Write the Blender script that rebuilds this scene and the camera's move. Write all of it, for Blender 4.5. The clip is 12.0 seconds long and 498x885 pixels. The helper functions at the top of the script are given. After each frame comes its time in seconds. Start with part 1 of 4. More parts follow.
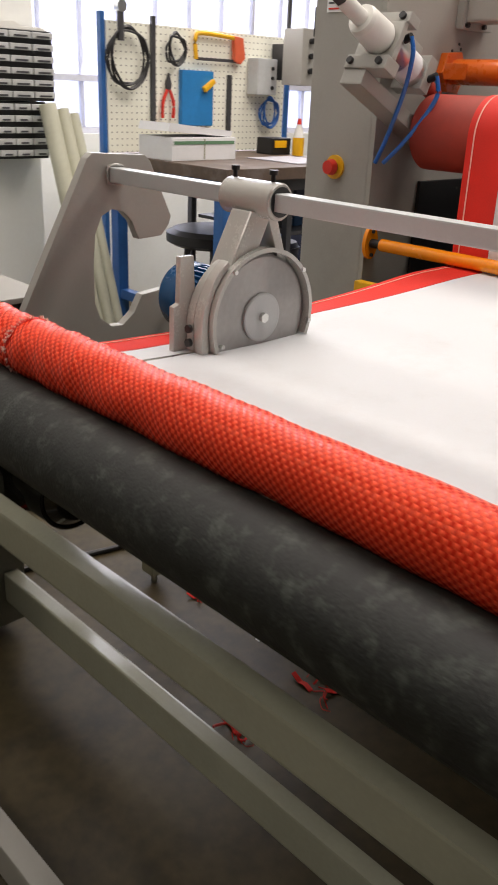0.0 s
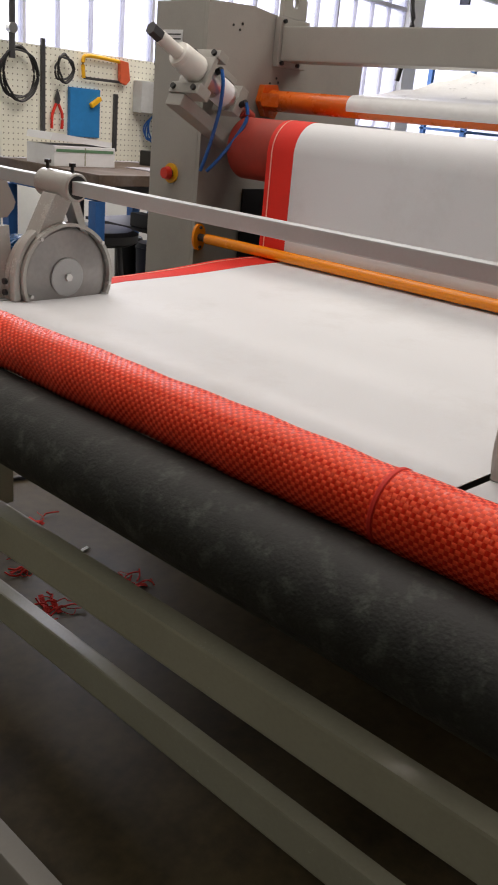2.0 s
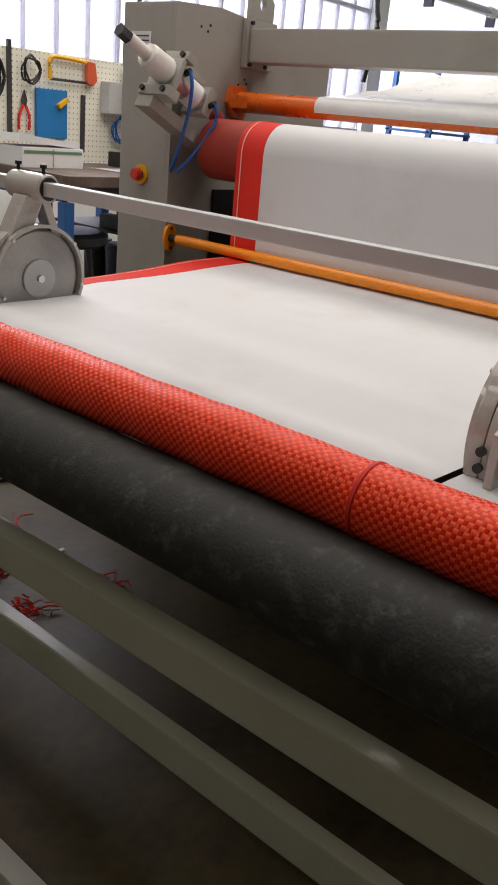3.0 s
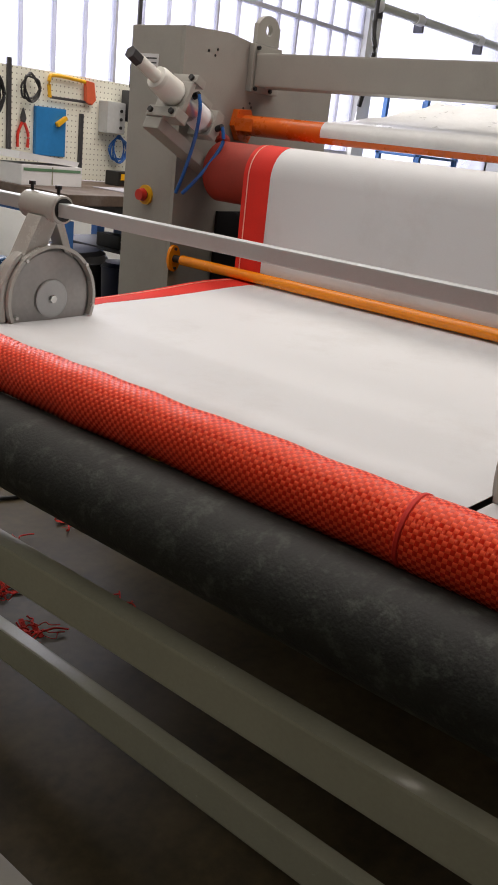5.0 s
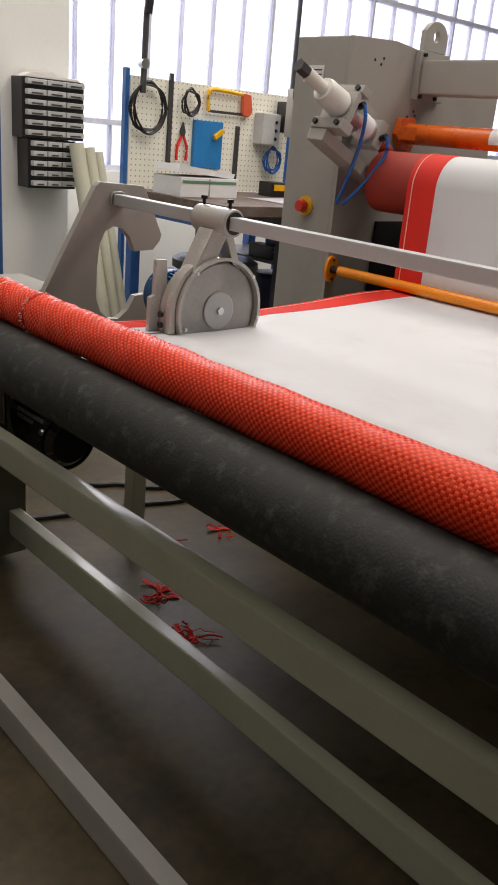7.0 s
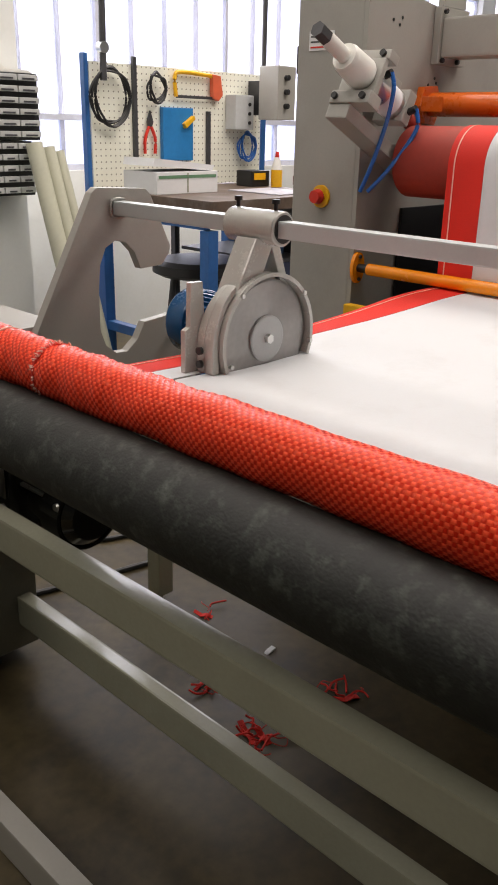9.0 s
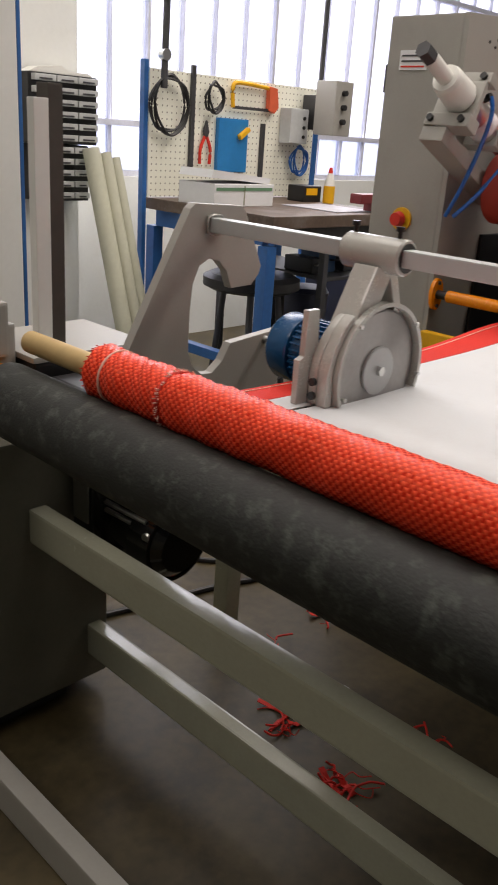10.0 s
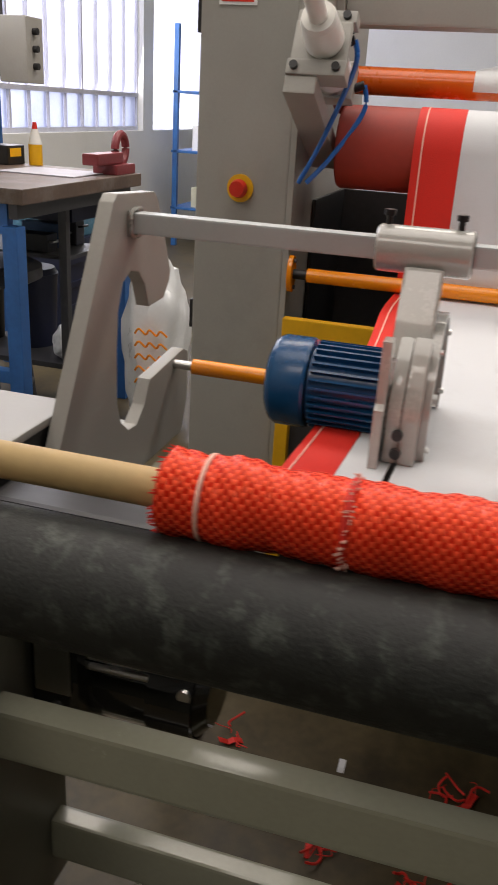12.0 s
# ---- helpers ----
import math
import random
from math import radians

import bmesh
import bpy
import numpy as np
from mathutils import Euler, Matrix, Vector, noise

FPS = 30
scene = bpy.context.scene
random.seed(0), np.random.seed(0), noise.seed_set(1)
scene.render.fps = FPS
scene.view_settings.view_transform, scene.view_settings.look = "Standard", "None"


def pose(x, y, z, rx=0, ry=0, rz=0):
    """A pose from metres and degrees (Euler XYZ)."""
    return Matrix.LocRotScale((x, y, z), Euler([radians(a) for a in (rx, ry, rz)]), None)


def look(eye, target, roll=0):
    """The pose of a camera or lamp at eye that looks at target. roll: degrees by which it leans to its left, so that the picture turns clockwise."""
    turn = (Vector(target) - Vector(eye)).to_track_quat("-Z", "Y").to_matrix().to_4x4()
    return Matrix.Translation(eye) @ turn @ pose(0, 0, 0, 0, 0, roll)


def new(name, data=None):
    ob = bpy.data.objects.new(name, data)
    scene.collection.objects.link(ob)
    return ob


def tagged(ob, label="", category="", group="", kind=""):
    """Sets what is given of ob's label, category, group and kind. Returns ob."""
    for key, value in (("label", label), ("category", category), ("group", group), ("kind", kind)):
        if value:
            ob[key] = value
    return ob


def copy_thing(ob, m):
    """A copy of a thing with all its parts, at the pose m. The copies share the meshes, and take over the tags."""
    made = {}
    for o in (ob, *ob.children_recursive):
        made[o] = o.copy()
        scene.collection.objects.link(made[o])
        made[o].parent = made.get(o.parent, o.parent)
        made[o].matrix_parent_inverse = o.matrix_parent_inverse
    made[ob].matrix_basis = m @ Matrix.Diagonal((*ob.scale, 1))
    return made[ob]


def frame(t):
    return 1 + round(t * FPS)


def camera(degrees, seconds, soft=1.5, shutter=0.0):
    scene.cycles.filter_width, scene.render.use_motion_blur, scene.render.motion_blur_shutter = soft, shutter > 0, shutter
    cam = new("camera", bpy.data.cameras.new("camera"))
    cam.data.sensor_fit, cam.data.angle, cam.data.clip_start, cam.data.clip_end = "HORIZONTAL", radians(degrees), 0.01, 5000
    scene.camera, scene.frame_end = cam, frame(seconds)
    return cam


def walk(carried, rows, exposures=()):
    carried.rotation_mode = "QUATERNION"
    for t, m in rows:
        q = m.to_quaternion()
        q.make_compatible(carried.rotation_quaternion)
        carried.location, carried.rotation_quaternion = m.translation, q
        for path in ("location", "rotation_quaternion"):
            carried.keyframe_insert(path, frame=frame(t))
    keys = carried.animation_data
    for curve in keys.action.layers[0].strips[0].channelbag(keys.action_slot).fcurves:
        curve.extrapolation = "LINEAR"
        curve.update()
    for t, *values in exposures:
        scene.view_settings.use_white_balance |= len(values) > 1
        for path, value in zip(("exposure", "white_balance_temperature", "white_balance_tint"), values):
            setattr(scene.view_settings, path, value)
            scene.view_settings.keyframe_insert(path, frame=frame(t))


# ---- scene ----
# ---------- camera ----------
cam = camera(33.63, 12.0, soft=1.7, shutter=0.4)
PATH = [
    (0, (0.3785, 0.3309, 1.1442), (1.6666, 1.6431, 0.3575), 2.52),
    (0.5, (0.3480, 0.1126, 1.1485), (1.5612, 1.4969, 0.3663), 4.65),
    (1, (0.2911, -0.0332, 1.1483), (1.6382, 1.2515, 0.4168), 5.69),
    (1.5, (0.2404, -0.1417, 1.1450), (1.6346, 1.0874, 0.4062), 5.40),
    (2, (0.2619, -0.2232, 1.1507), (1.6716, 0.9935, 0.4210), 5.66),
    (2.5, (0.2588, -0.2399, 1.1527), (1.7083, 0.9224, 0.4122), 5.13),
    (3, (0.2448, -0.2267, 1.1512), (1.7016, 0.9380, 0.4293), 5.62),
    (3.5, (0.2381, -0.2152, 1.1567), (1.7088, 0.9452, 0.4564), 5.83),
    (5.5, (0.1837, -0.1586, 1.1563), (1.6837, 0.9790, 0.4813), 6.98),
    (6, (0.1603, -0.1525, 1.1635), (1.6486, 1.0144, 0.5128), 7.63),
    (6.5, (0.1491, -0.1325, 1.1546), (1.5326, 1.1461, 0.4829), 6.59),
    (7, (0.1700, -0.1054, 1.1585), (1.4499, 1.2655, 0.4640), 5.26),
    (9, (0.2871, 0.3268, 1.1429), (1.6357, 1.6178, 0.4254), 1.33),
    (9.5, (0.2445, 0.4167, 1.1538), (1.6628, 1.6616, 0.4914), 1.65),
    (10, (0.2148, 0.5205, 1.1513), (1.5699, 1.8146, 0.4521), 3.98),
    (10.5, (0.2476, 0.7222, 1.1304), (1.6680, 1.9455, 0.4331), 4.34),
    (11, (0.2757, 0.8934, 1.1512), (1.8882, 1.9149, 0.5543), 3.31),
    (11.5, (0.2643, 1.0951, 1.1524), (2.0202, 1.7330, 0.4382), 3.53),
    (12, (0.2801, 1.2811, 1.1378), (2.0639, 1.7781, 0.3821), 3.45),
]
walk(cam, [(t, look(eye, target, roll)) for t, eye, target, roll in PATH],
     [(0.0, 0.3, 7100, 14), (1.0, 0.02, 7100, 14), (2.5, -0.12, 7100, 14), (6.0, -0.13, 7100, 14), (7.0, 0.0, 7100, 14), (9.0, 0.25, 7100, 14), (9.5, 0.03, 7100, 14), (10.0, 0.08, 7100, 14), (10.5, 0.14, 7100, 14), (11.0, -0.07, 7100, 14), (11.5, -0.06, 7100, 14), (12.0, 0.08, 7100, 14)])

# ---------- daylight: sky through the windows and the roof lights ----------
world = bpy.data.worlds.new("daylight")
scene.world = world
world.use_nodes = True
sky = world.node_tree.nodes.new("ShaderNodeTexSky")
sky.sky_type, sky.sun_disc = "NISHITA", False
sky.sun_elevation, sky.sun_rotation = radians(42), radians(200)
back = world.node_tree.nodes["Background"]
back.inputs["Strength"].default_value = 0.12
world.node_tree.links.new(sky.outputs[0], back.inputs["Color"])


WARM = (1.0, 0.955, 0.895)


def area(name, where, target, sx, sy, watts, colour=(1, 0.98, 0.95)):
    lamp = bpy.data.lights.new(name, "AREA")
    lamp.shape, lamp.size, lamp.size_y, lamp.energy, lamp.color = "RECTANGLE", sx, sy, watts, colour
    ob = new(name, lamp)
    ob.matrix_world = look(where, target)
    return ob


area("roof_light_lamp", (1.6, 1.7, 3.93), (1.6, 1.7, 0), 2.3, 4.0, 72, WARM)
area("roof_light_lamp", (-1.6, 2.5, 3.93), (-1.6, 2.5, 0), 1.1, 2.4, 38, WARM)
area("roof_light_lamp", (4.0, 1.0, 3.93), (4.0, 1.0, 0), 1.1, 5.4, 115, WARM)
area("window_lamp", (4.6, 4.14, 1.9), (4.6, 0, 1.2), 5.0, 1.5, 70, (0.93, 0.96, 1.0))


# ---------- materials ----------
def mat(name, colour, rough=0.5, metal=0.0, vary=0.12, scale=6.0, fine=60.0, bump=0.05, coat=0.0, grime_shade=None, grime_shade_amount=0.0):
    """Two scales of noise in colour and roughness, a fine bump, and optional patches of grime and painted soft shade.
    """
    m = bpy.data.materials.new(name)
    m.use_nodes = True
    nt = m.node_tree
    n, l = nt.nodes, nt.links
    b = n["Principled BSDF"]
    co = n.new("ShaderNodeTexCoord")
    big, small = n.new("ShaderNodeTexNoise"), n.new("ShaderNodeTexNoise")
    for node, s in ((big, scale), (small, fine)):
        node.inputs["Scale"].default_value, node.inputs["Detail"].default_value = s, 5
        l.new(co.outputs["Object"], node.inputs["Vector"])
    both = n.new("ShaderNodeMath")
    both.operation = "MULTIPLY_ADD"
    l.new(big.outputs[0], both.inputs[0])
    both.inputs[1].default_value = 0.65
    half = n.new("ShaderNodeMath")
    half.operation = "MULTIPLY"
    l.new(small.outputs[0], half.inputs[0])
    half.inputs[1].default_value = 0.35
    l.new(half.outputs[0], both.inputs[2])
    ramp = n.new("ShaderNodeValToRGB")
    ramp.color_ramp.elements[0].position, ramp.color_ramp.elements[1].position = 0.3, 0.7
    ramp.color_ramp.elements[0].color = (*[c * (1 - vary) for c in colour], 1)
    ramp.color_ramp.elements[1].color = (*[min(1, c * (1 + vary)) for c in colour], 1)
    l.new(both.outputs[0], ramp.inputs[0])
    out = ramp.outputs[0]
    if grime_shade:
        spots = n.new("ShaderNodeTexNoise")
        spots.inputs["Scale"].default_value, spots.inputs["Detail"].default_value, spots.inputs["Roughness"].default_value = scale * 0.7, 8, 0.7
        l.new(co.outputs["Object"], spots.inputs["Vector"])
        cut = n.new("ShaderNodeMapRange")
        cut.inputs["From Min"].default_value, cut.inputs["From Max"].default_value, cut.inputs["To Max"].default_value = 0.52, 0.72, grime_shade_amount
        l.new(spots.outputs[0], cut.inputs["Value"])
        mix = n.new("ShaderNodeMix")
        mix.data_type = "RGBA"
        l.new(cut.outputs[0], mix.inputs["Factor"])
        l.new(out, mix.inputs[6])
        mix.inputs[7].default_value = (*grime_shade, 1)
        out = mix.outputs[2]
    l.new(out, b.inputs["Base Color"])
    rr = n.new("ShaderNodeMapRange")
    rr.inputs["To Min"].default_value, rr.inputs["To Max"].default_value = max(0.03, rough - 0.1), min(1, rough + 0.1)
    l.new(both.outputs[0], rr.inputs["Value"])
    l.new(rr.outputs[0], b.inputs["Roughness"])
    b.inputs["Metallic"].default_value = metal
    b.inputs["Coat Weight"].default_value = coat
    if bump:
        bp = n.new("ShaderNodeBump")
        bp.inputs["Strength"].default_value, bp.inputs["Distance"].default_value = bump, 0.004
        l.new(small.outputs[0], bp.inputs["Height"])
        l.new(bp.outputs[0], b.inputs["Normal"])
    return m


def glow(name, colour, strength):
    m = bpy.data.materials.new(name)
    m.use_nodes = True
    b = m.node_tree.nodes["Principled BSDF"]
    b.inputs["Base Color"].default_value = (*colour, 1)
    b.inputs["Emission Color"].default_value = (*colour, 1)
    b.inputs["Emission Strength"].default_value = strength
    return m


GREY = mat("machine_grey_paint", (0.355, 0.345, 0.312), 0.42, vary=0.05, fine=180, bump=0.06, grime_shade=(0.2, 0.19, 0.17), grime_shade_amount=0.25)
GREY_DULL = mat("frame_grey_paint", (0.385, 0.39, 0.3), 0.24, vary=0.08, fine=150, bump=0.03, coat=0.6, grime_shade=(0.3, 0.3, 0.23), grime_shade_amount=0.3)
GREY_DULL.node_tree.nodes["Principled BSDF"].inputs["Coat Roughness"].default_value = 0.16
CAST = mat("cast_grey_paint", (0.41, 0.405, 0.372), 0.26, vary=0.05, scale=14, fine=240, bump=0.03, coat=0.8, grime_shade=(0.25, 0.24, 0.21), grime_shade_amount=0.3)
STEEL = mat("bright_steel", (0.62, 0.62, 0.6), 0.3, metal=1.0, vary=0.08, fine=300, bump=0.03)
BLADE = mat("ground_blade_steel", (0.33, 0.32, 0.31), 0.42, metal=0.85, vary=0.15, fine=90, bump=0.03)
BAR = mat("drawn_aluminium", (0.52, 0.55, 0.55), 0.42, metal=0.35, vary=0.06, fine=220, bump=0.04)
DARK_STEEL = mat("dark_steel", (0.08, 0.08, 0.085), 0.5, metal=0.6, vary=0.2)
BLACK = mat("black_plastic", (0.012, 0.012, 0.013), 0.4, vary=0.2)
RUBBER = mat("black_rubber", (0.014, 0.016, 0.014), 0.6, vary=0.6, scale=52, fine=240, bump=0.2, grime_shade=(0.088, 0.102, 0.086), grime_shade_amount=0.8)
FLANGE = mat("pale_grey_flange", (0.4, 0.41, 0.41), 0.4, metal=0.3, vary=0.06, fine=200, bump=0.03)


def brushed_round(m):
    """Circular grinding marks: the sheen runs out in radial fans."""
    n, l = m.node_tree.nodes, m.node_tree.links
    tangent = n.new("ShaderNodeTangent")
    tangent.direction_type, tangent.axis = "RADIAL", "Y"
    b = n["Principled BSDF"]
    l.new(tangent.outputs[0], b.inputs["Tangent"])
    b.inputs["Anisotropic"].default_value = 0.85


brushed_round(BLADE)
ORANGE = mat("orange_enamel", (1.0, 0.3, 0.008), 0.25, vary=0.06, bump=0.01, coat=0.3)
ORANGE_DEEP = mat("deep_orange_enamel", (0.78, 0.14, 0.008), 0.28, vary=0.08, bump=0.01, coat=0.3)
BLUE = mat("blue_enamel", (0.006, 0.075, 0.2), 0.26, vary=0.15, coat=0.1, fine=120)
NAVY = mat("navy_plastic", (0.005, 0.009, 0.032), 0.5, vary=0.2)
BLUE_BRIGHT = mat("bright_blue_plastic", (0.012, 0.13, 0.47), 0.35, vary=0.1)
BLUE_FRAME = mat("blue_frame_paint", (0.02, 0.12, 0.36), 0.45, vary=0.2, grime_shade=(0.04, 0.05, 0.08), grime_shade_amount=0.5)
WHITE_PL = mat("white_nylon", (0.74, 0.73, 0.68), 0.45, vary=0.05)
WHITE = mat("white_paint", (0.76, 0.77, 0.74), 0.6, vary=0.04, scale=2, grime_shade=(0.6, 0.6, 0.54), grime_shade_amount=0.4)
# dark grey for walls out of view, to cut their bounce light
DIM_WALL = mat("bounce_cutting_wall_grey", (0.22, 0.22, 0.2), 0.7, vary=0.1, scale=2)
CEILING = mat("white_sheet_roof", (0.72, 0.72, 0.68), 0.55, vary=0.05, scale=1.5, grime_shade=(0.5, 0.5, 0.45), grime_shade_amount=0.4)
YELLOW = mat("yellow_paint", (0.85, 0.45, 0.015), 0.4, vary=0.1)
REDPL = mat("red_plastic", (0.65, 0.03, 0.015), 0.35, vary=0.1)
RED_RUBBER = mat("red_rubber", (0.34, 0.035, 0.02), 0.6, vary=0.15, grime_shade=(0.2, 0.03, 0.02), grime_shade_amount=0.5)
VISE_RED = mat("vise_red_paint", (0.2, 0.03, 0.035), 0.45, vary=0.2)
CORE = mat("tan_cardboard", (0.52, 0.36, 0.16), 0.6, vary=0.1, scale=20)
CONCRETE = mat("worn_concrete", (0.074, 0.057, 0.028), 0.42, vary=0.55, scale=5.5, fine=38, bump=0.05, grime_shade=(0.028, 0.022, 0.015), grime_shade_amount=0.9)
CONCRETE.node_tree.nodes["Principled BSDF"].inputs["Specular IOR Level"].default_value = 0.35
WOOD = mat("stained_bench_wood", (0.11, 0.075, 0.055), 0.55, vary=0.35, scale=10, grime_shade=(0.3, 0.28, 0.28), grime_shade_amount=0.4)
# the white fabric's grey patches are soft shading put into its colour
CLOTH_WHITE = mat("white_coated_fabric", (0.66, 0.68, 0.7), 0.6, vary=0.03, scale=4, fine=260, bump=0.05, grime_shade=(0.54, 0.54, 0.54), grime_shade_amount=0.6)
CLOTH_RED = mat("red_fabric_edge", (0.7, 0.02, 0.009), 0.7, vary=0.12, fine=400, bump=0.15)
CREAM = mat("cream_tube", (0.55, 0.55, 0.43), 0.45, vary=0.08)
STITCH = mat("pale_stitch_thread", (0.88, 0.5, 0.4), 0.6, vary=0.15, fine=300)
PAPER = mat("white_paper", (0.78, 0.79, 0.8), 0.6, vary=0.05)
PLASTIC_BAG = mat("white_plastic_film", (0.78, 0.8, 0.8), 0.3, vary=0.06, scale=14, bump=0.3)


def woven(name, base, dark, pitch):
    """A shiny basket weave: alternating floats run along the roll and round it."""
    m = bpy.data.materials.new(name)
    m.use_nodes = True
    n, l = m.node_tree.nodes, m.node_tree.links
    b = n["Principled BSDF"]
    uv = n.new("ShaderNodeUVMap")
    scale = n.new("ShaderNodeVectorMath")
    scale.operation = "SCALE"
    scale.inputs["Scale"].default_value = 1 / pitch
    l.new(uv.outputs[0], scale.inputs[0])
    # light and dark checks paint the floats' differing sheen into the colour
    check = n.new("ShaderNodeTexChecker")
    check.inputs["Scale"].default_value = 1.0
    check.inputs[1].default_value, check.inputs[2].default_value = (*base, 1), (*dark, 1)
    l.new(scale.outputs[0], check.inputs["Vector"])
    cloud = n.new("ShaderNodeTexNoise")
    cloud.inputs["Scale"].default_value, cloud.inputs["Detail"].default_value = 0.05, 4
    l.new(scale.outputs[0], cloud.inputs["Vector"])
    tone = n.new("ShaderNodeMapRange")
    tone.inputs["To Min"].default_value, tone.inputs["To Max"].default_value = 0.85, 1.12
    l.new(cloud.outputs[0], tone.inputs["Value"])
    mul = n.new("ShaderNodeVectorMath")
    mul.operation = "SCALE"
    l.new(check.outputs[0], mul.inputs[0])
    l.new(tone.outputs[0], mul.inputs["Scale"])
    l.new(mul.outputs[0], b.inputs["Base Color"])
    frac = n.new("ShaderNodeVectorMath")
    frac.operation = "FRACTION"
    l.new(scale.outputs[0], frac.inputs[0])
    split = n.new("ShaderNodeSeparateXYZ")
    l.new(frac.outputs[0], split.inputs[0])
    humps = []
    for axis in ("X", "Y"):
        off, sq = n.new("ShaderNodeMath"), n.new("ShaderNodeMath")
        off.operation, sq.operation = "SUBTRACT", "MULTIPLY"
        l.new(split.outputs[axis], off.inputs[0])
        off.inputs[1].default_value = 0.5
        l.new(off.outputs[0], sq.inputs[0])
        l.new(off.outputs[0], sq.inputs[1])
        humps.append(sq.outputs[0])
    pick = n.new("ShaderNodeMix")
    l.new(check.outputs["Fac"], pick.inputs["Factor"])
    l.new(humps[0], pick.inputs[2])
    l.new(humps[1], pick.inputs[3])
    inv = n.new("ShaderNodeMath")
    inv.operation = "MULTIPLY"
    inv.inputs[1].default_value = -4.0
    l.new(pick.outputs[0], inv.inputs[0])
    bp = n.new("ShaderNodeBump")
    bp.inputs["Strength"].default_value, bp.inputs["Distance"].default_value = 0.3, 0.0014
    l.new(inv.outputs[0], bp.inputs["Height"])
    l.new(bp.outputs[0], b.inputs["Normal"])
    rough = n.new("ShaderNodeMapRange")
    rough.inputs["To Min"].default_value, rough.inputs["To Max"].default_value = 0.2, 0.4
    l.new(check.outputs["Fac"], rough.inputs["Value"])
    l.new(rough.outputs[0], b.inputs["Roughness"])
    b.inputs["Specular IOR Level"].default_value = 0.65
    b.inputs["Specular Tint"].default_value = (1.0, 0.3, 0.16, 1)
    return m


WEAVE = woven("red_basket_weave", (1.0, 0.088, 0.034), (0.66, 0.02, 0.008), 0.0054)


def pegboard_material():
    m = mat("cream_pegboard", (0.88, 0.88, 0.76), 0.6, vary=0.05)
    n, l = m.node_tree.nodes, m.node_tree.links
    b = n["Principled BSDF"]
    co = n.new("ShaderNodeTexCoord")
    sc = n.new("ShaderNodeVectorMath")
    sc.operation = "SCALE"
    sc.inputs["Scale"].default_value = 40
    l.new(co.outputs["Object"], sc.inputs[0])
    fr = n.new("ShaderNodeVectorMath")
    fr.operation = "FRACTION"
    l.new(sc.outputs[0], fr.inputs[0])
    sub = n.new("ShaderNodeVectorMath")
    sub.operation = "MULTIPLY_ADD"
    sub.inputs[1].default_value, sub.inputs[2].default_value = (1, 0, 1), (-0.5, 0, -0.5)
    l.new(fr.outputs[0], sub.inputs[0])
    ln = n.new("ShaderNodeVectorMath")
    ln.operation = "LENGTH"
    l.new(sub.outputs[0], ln.inputs[0])
    lt = n.new("ShaderNodeMath")
    lt.operation = "LESS_THAN"
    lt.inputs[1].default_value = 0.13
    l.new(ln.outputs["Value"], lt.inputs[0])
    mix = n.new("ShaderNodeMix")
    mix.data_type = "RGBA"
    l.new(lt.outputs[0], mix.inputs["Factor"])
    old = b.inputs["Base Color"].links[0].from_socket
    l.new(old, mix.inputs[6])
    mix.inputs[7].default_value = (0.25, 0.23, 0.19, 1)
    l.new(mix.outputs[2], b.inputs["Base Color"])
    return m


PEG = pegboard_material()


def pane_material():
    m = bpy.data.materials.new("frosted_pane")
    m.use_nodes = True
    n, l = m.node_tree.nodes, m.node_tree.links
    n.remove(n["Principled BSDF"])
    out = n["Material Output"]
    a, t, mix = n.new("ShaderNodeBsdfTransparent"), n.new("ShaderNodeBsdfTranslucent"), n.new("ShaderNodeMixShader")
    co, noise_tex, ramp = n.new("ShaderNodeTexCoord"), n.new("ShaderNodeTexNoise"), n.new("ShaderNodeMapRange")
    noise_tex.inputs["Scale"].default_value, noise_tex.inputs["Detail"].default_value = 3.0, 4
    l.new(co.outputs["Object"], noise_tex.inputs["Vector"])
    ramp.inputs["To Min"].default_value, ramp.inputs["To Max"].default_value = 0.1, 0.45
    ribs, blend = n.new("ShaderNodeTexWave"), n.new("ShaderNodeMath")
    ribs.inputs["Scale"].default_value = 20.0
    l.new(co.outputs["Object"], ribs.inputs["Vector"])
    blend.operation = "MULTIPLY_ADD"
    blend.inputs[1].default_value = 0.35
    l.new(ribs.outputs["Fac"], blend.inputs[0])
    l.new(noise_tex.outputs[0], blend.inputs[2])
    l.new(blend.outputs[0], ramp.inputs["Value"])
    a.inputs[0].default_value = (0.93, 0.95, 1.0, 1)
    t.inputs[0].default_value = (0.8, 0.84, 0.95, 1)
    l.new(ramp.outputs[0], mix.inputs[0])
    l.new(a.outputs[0], mix.inputs[1])
    l.new(t.outputs[0], mix.inputs[2])
    l.new(mix.outputs[0], out.inputs[0])
    return m


PANE = pane_material()
BACKDROP = glow("bright_overcast", (0.87, 0.88, 1.0), 1.9)


# ---------- mesh helpers ----------
def thing(name, label, category, where=(0, 0, 0), group="", kind=""):
    ob = new(name)
    ob.location = where
    return tagged(ob, label, category, group, kind)


def finish(bm, smooth=True, angle=35):
    bmesh.ops.recalc_face_normals(bm, faces=bm.faces)
    if smooth:
        for f in bm.faces:
            f.smooth = True
        for e in bm.edges:
            if len(e.link_faces) == 2:
                turn = e.calc_face_angle(0)
                a, b = sorted(f.calc_area() for f in e.link_faces)
                # broad flat faces stay flat beside their narrow bevels
                if turn > radians(angle) or (turn > radians(8) and b > 5 * a):
                    e.smooth = False
    return bm


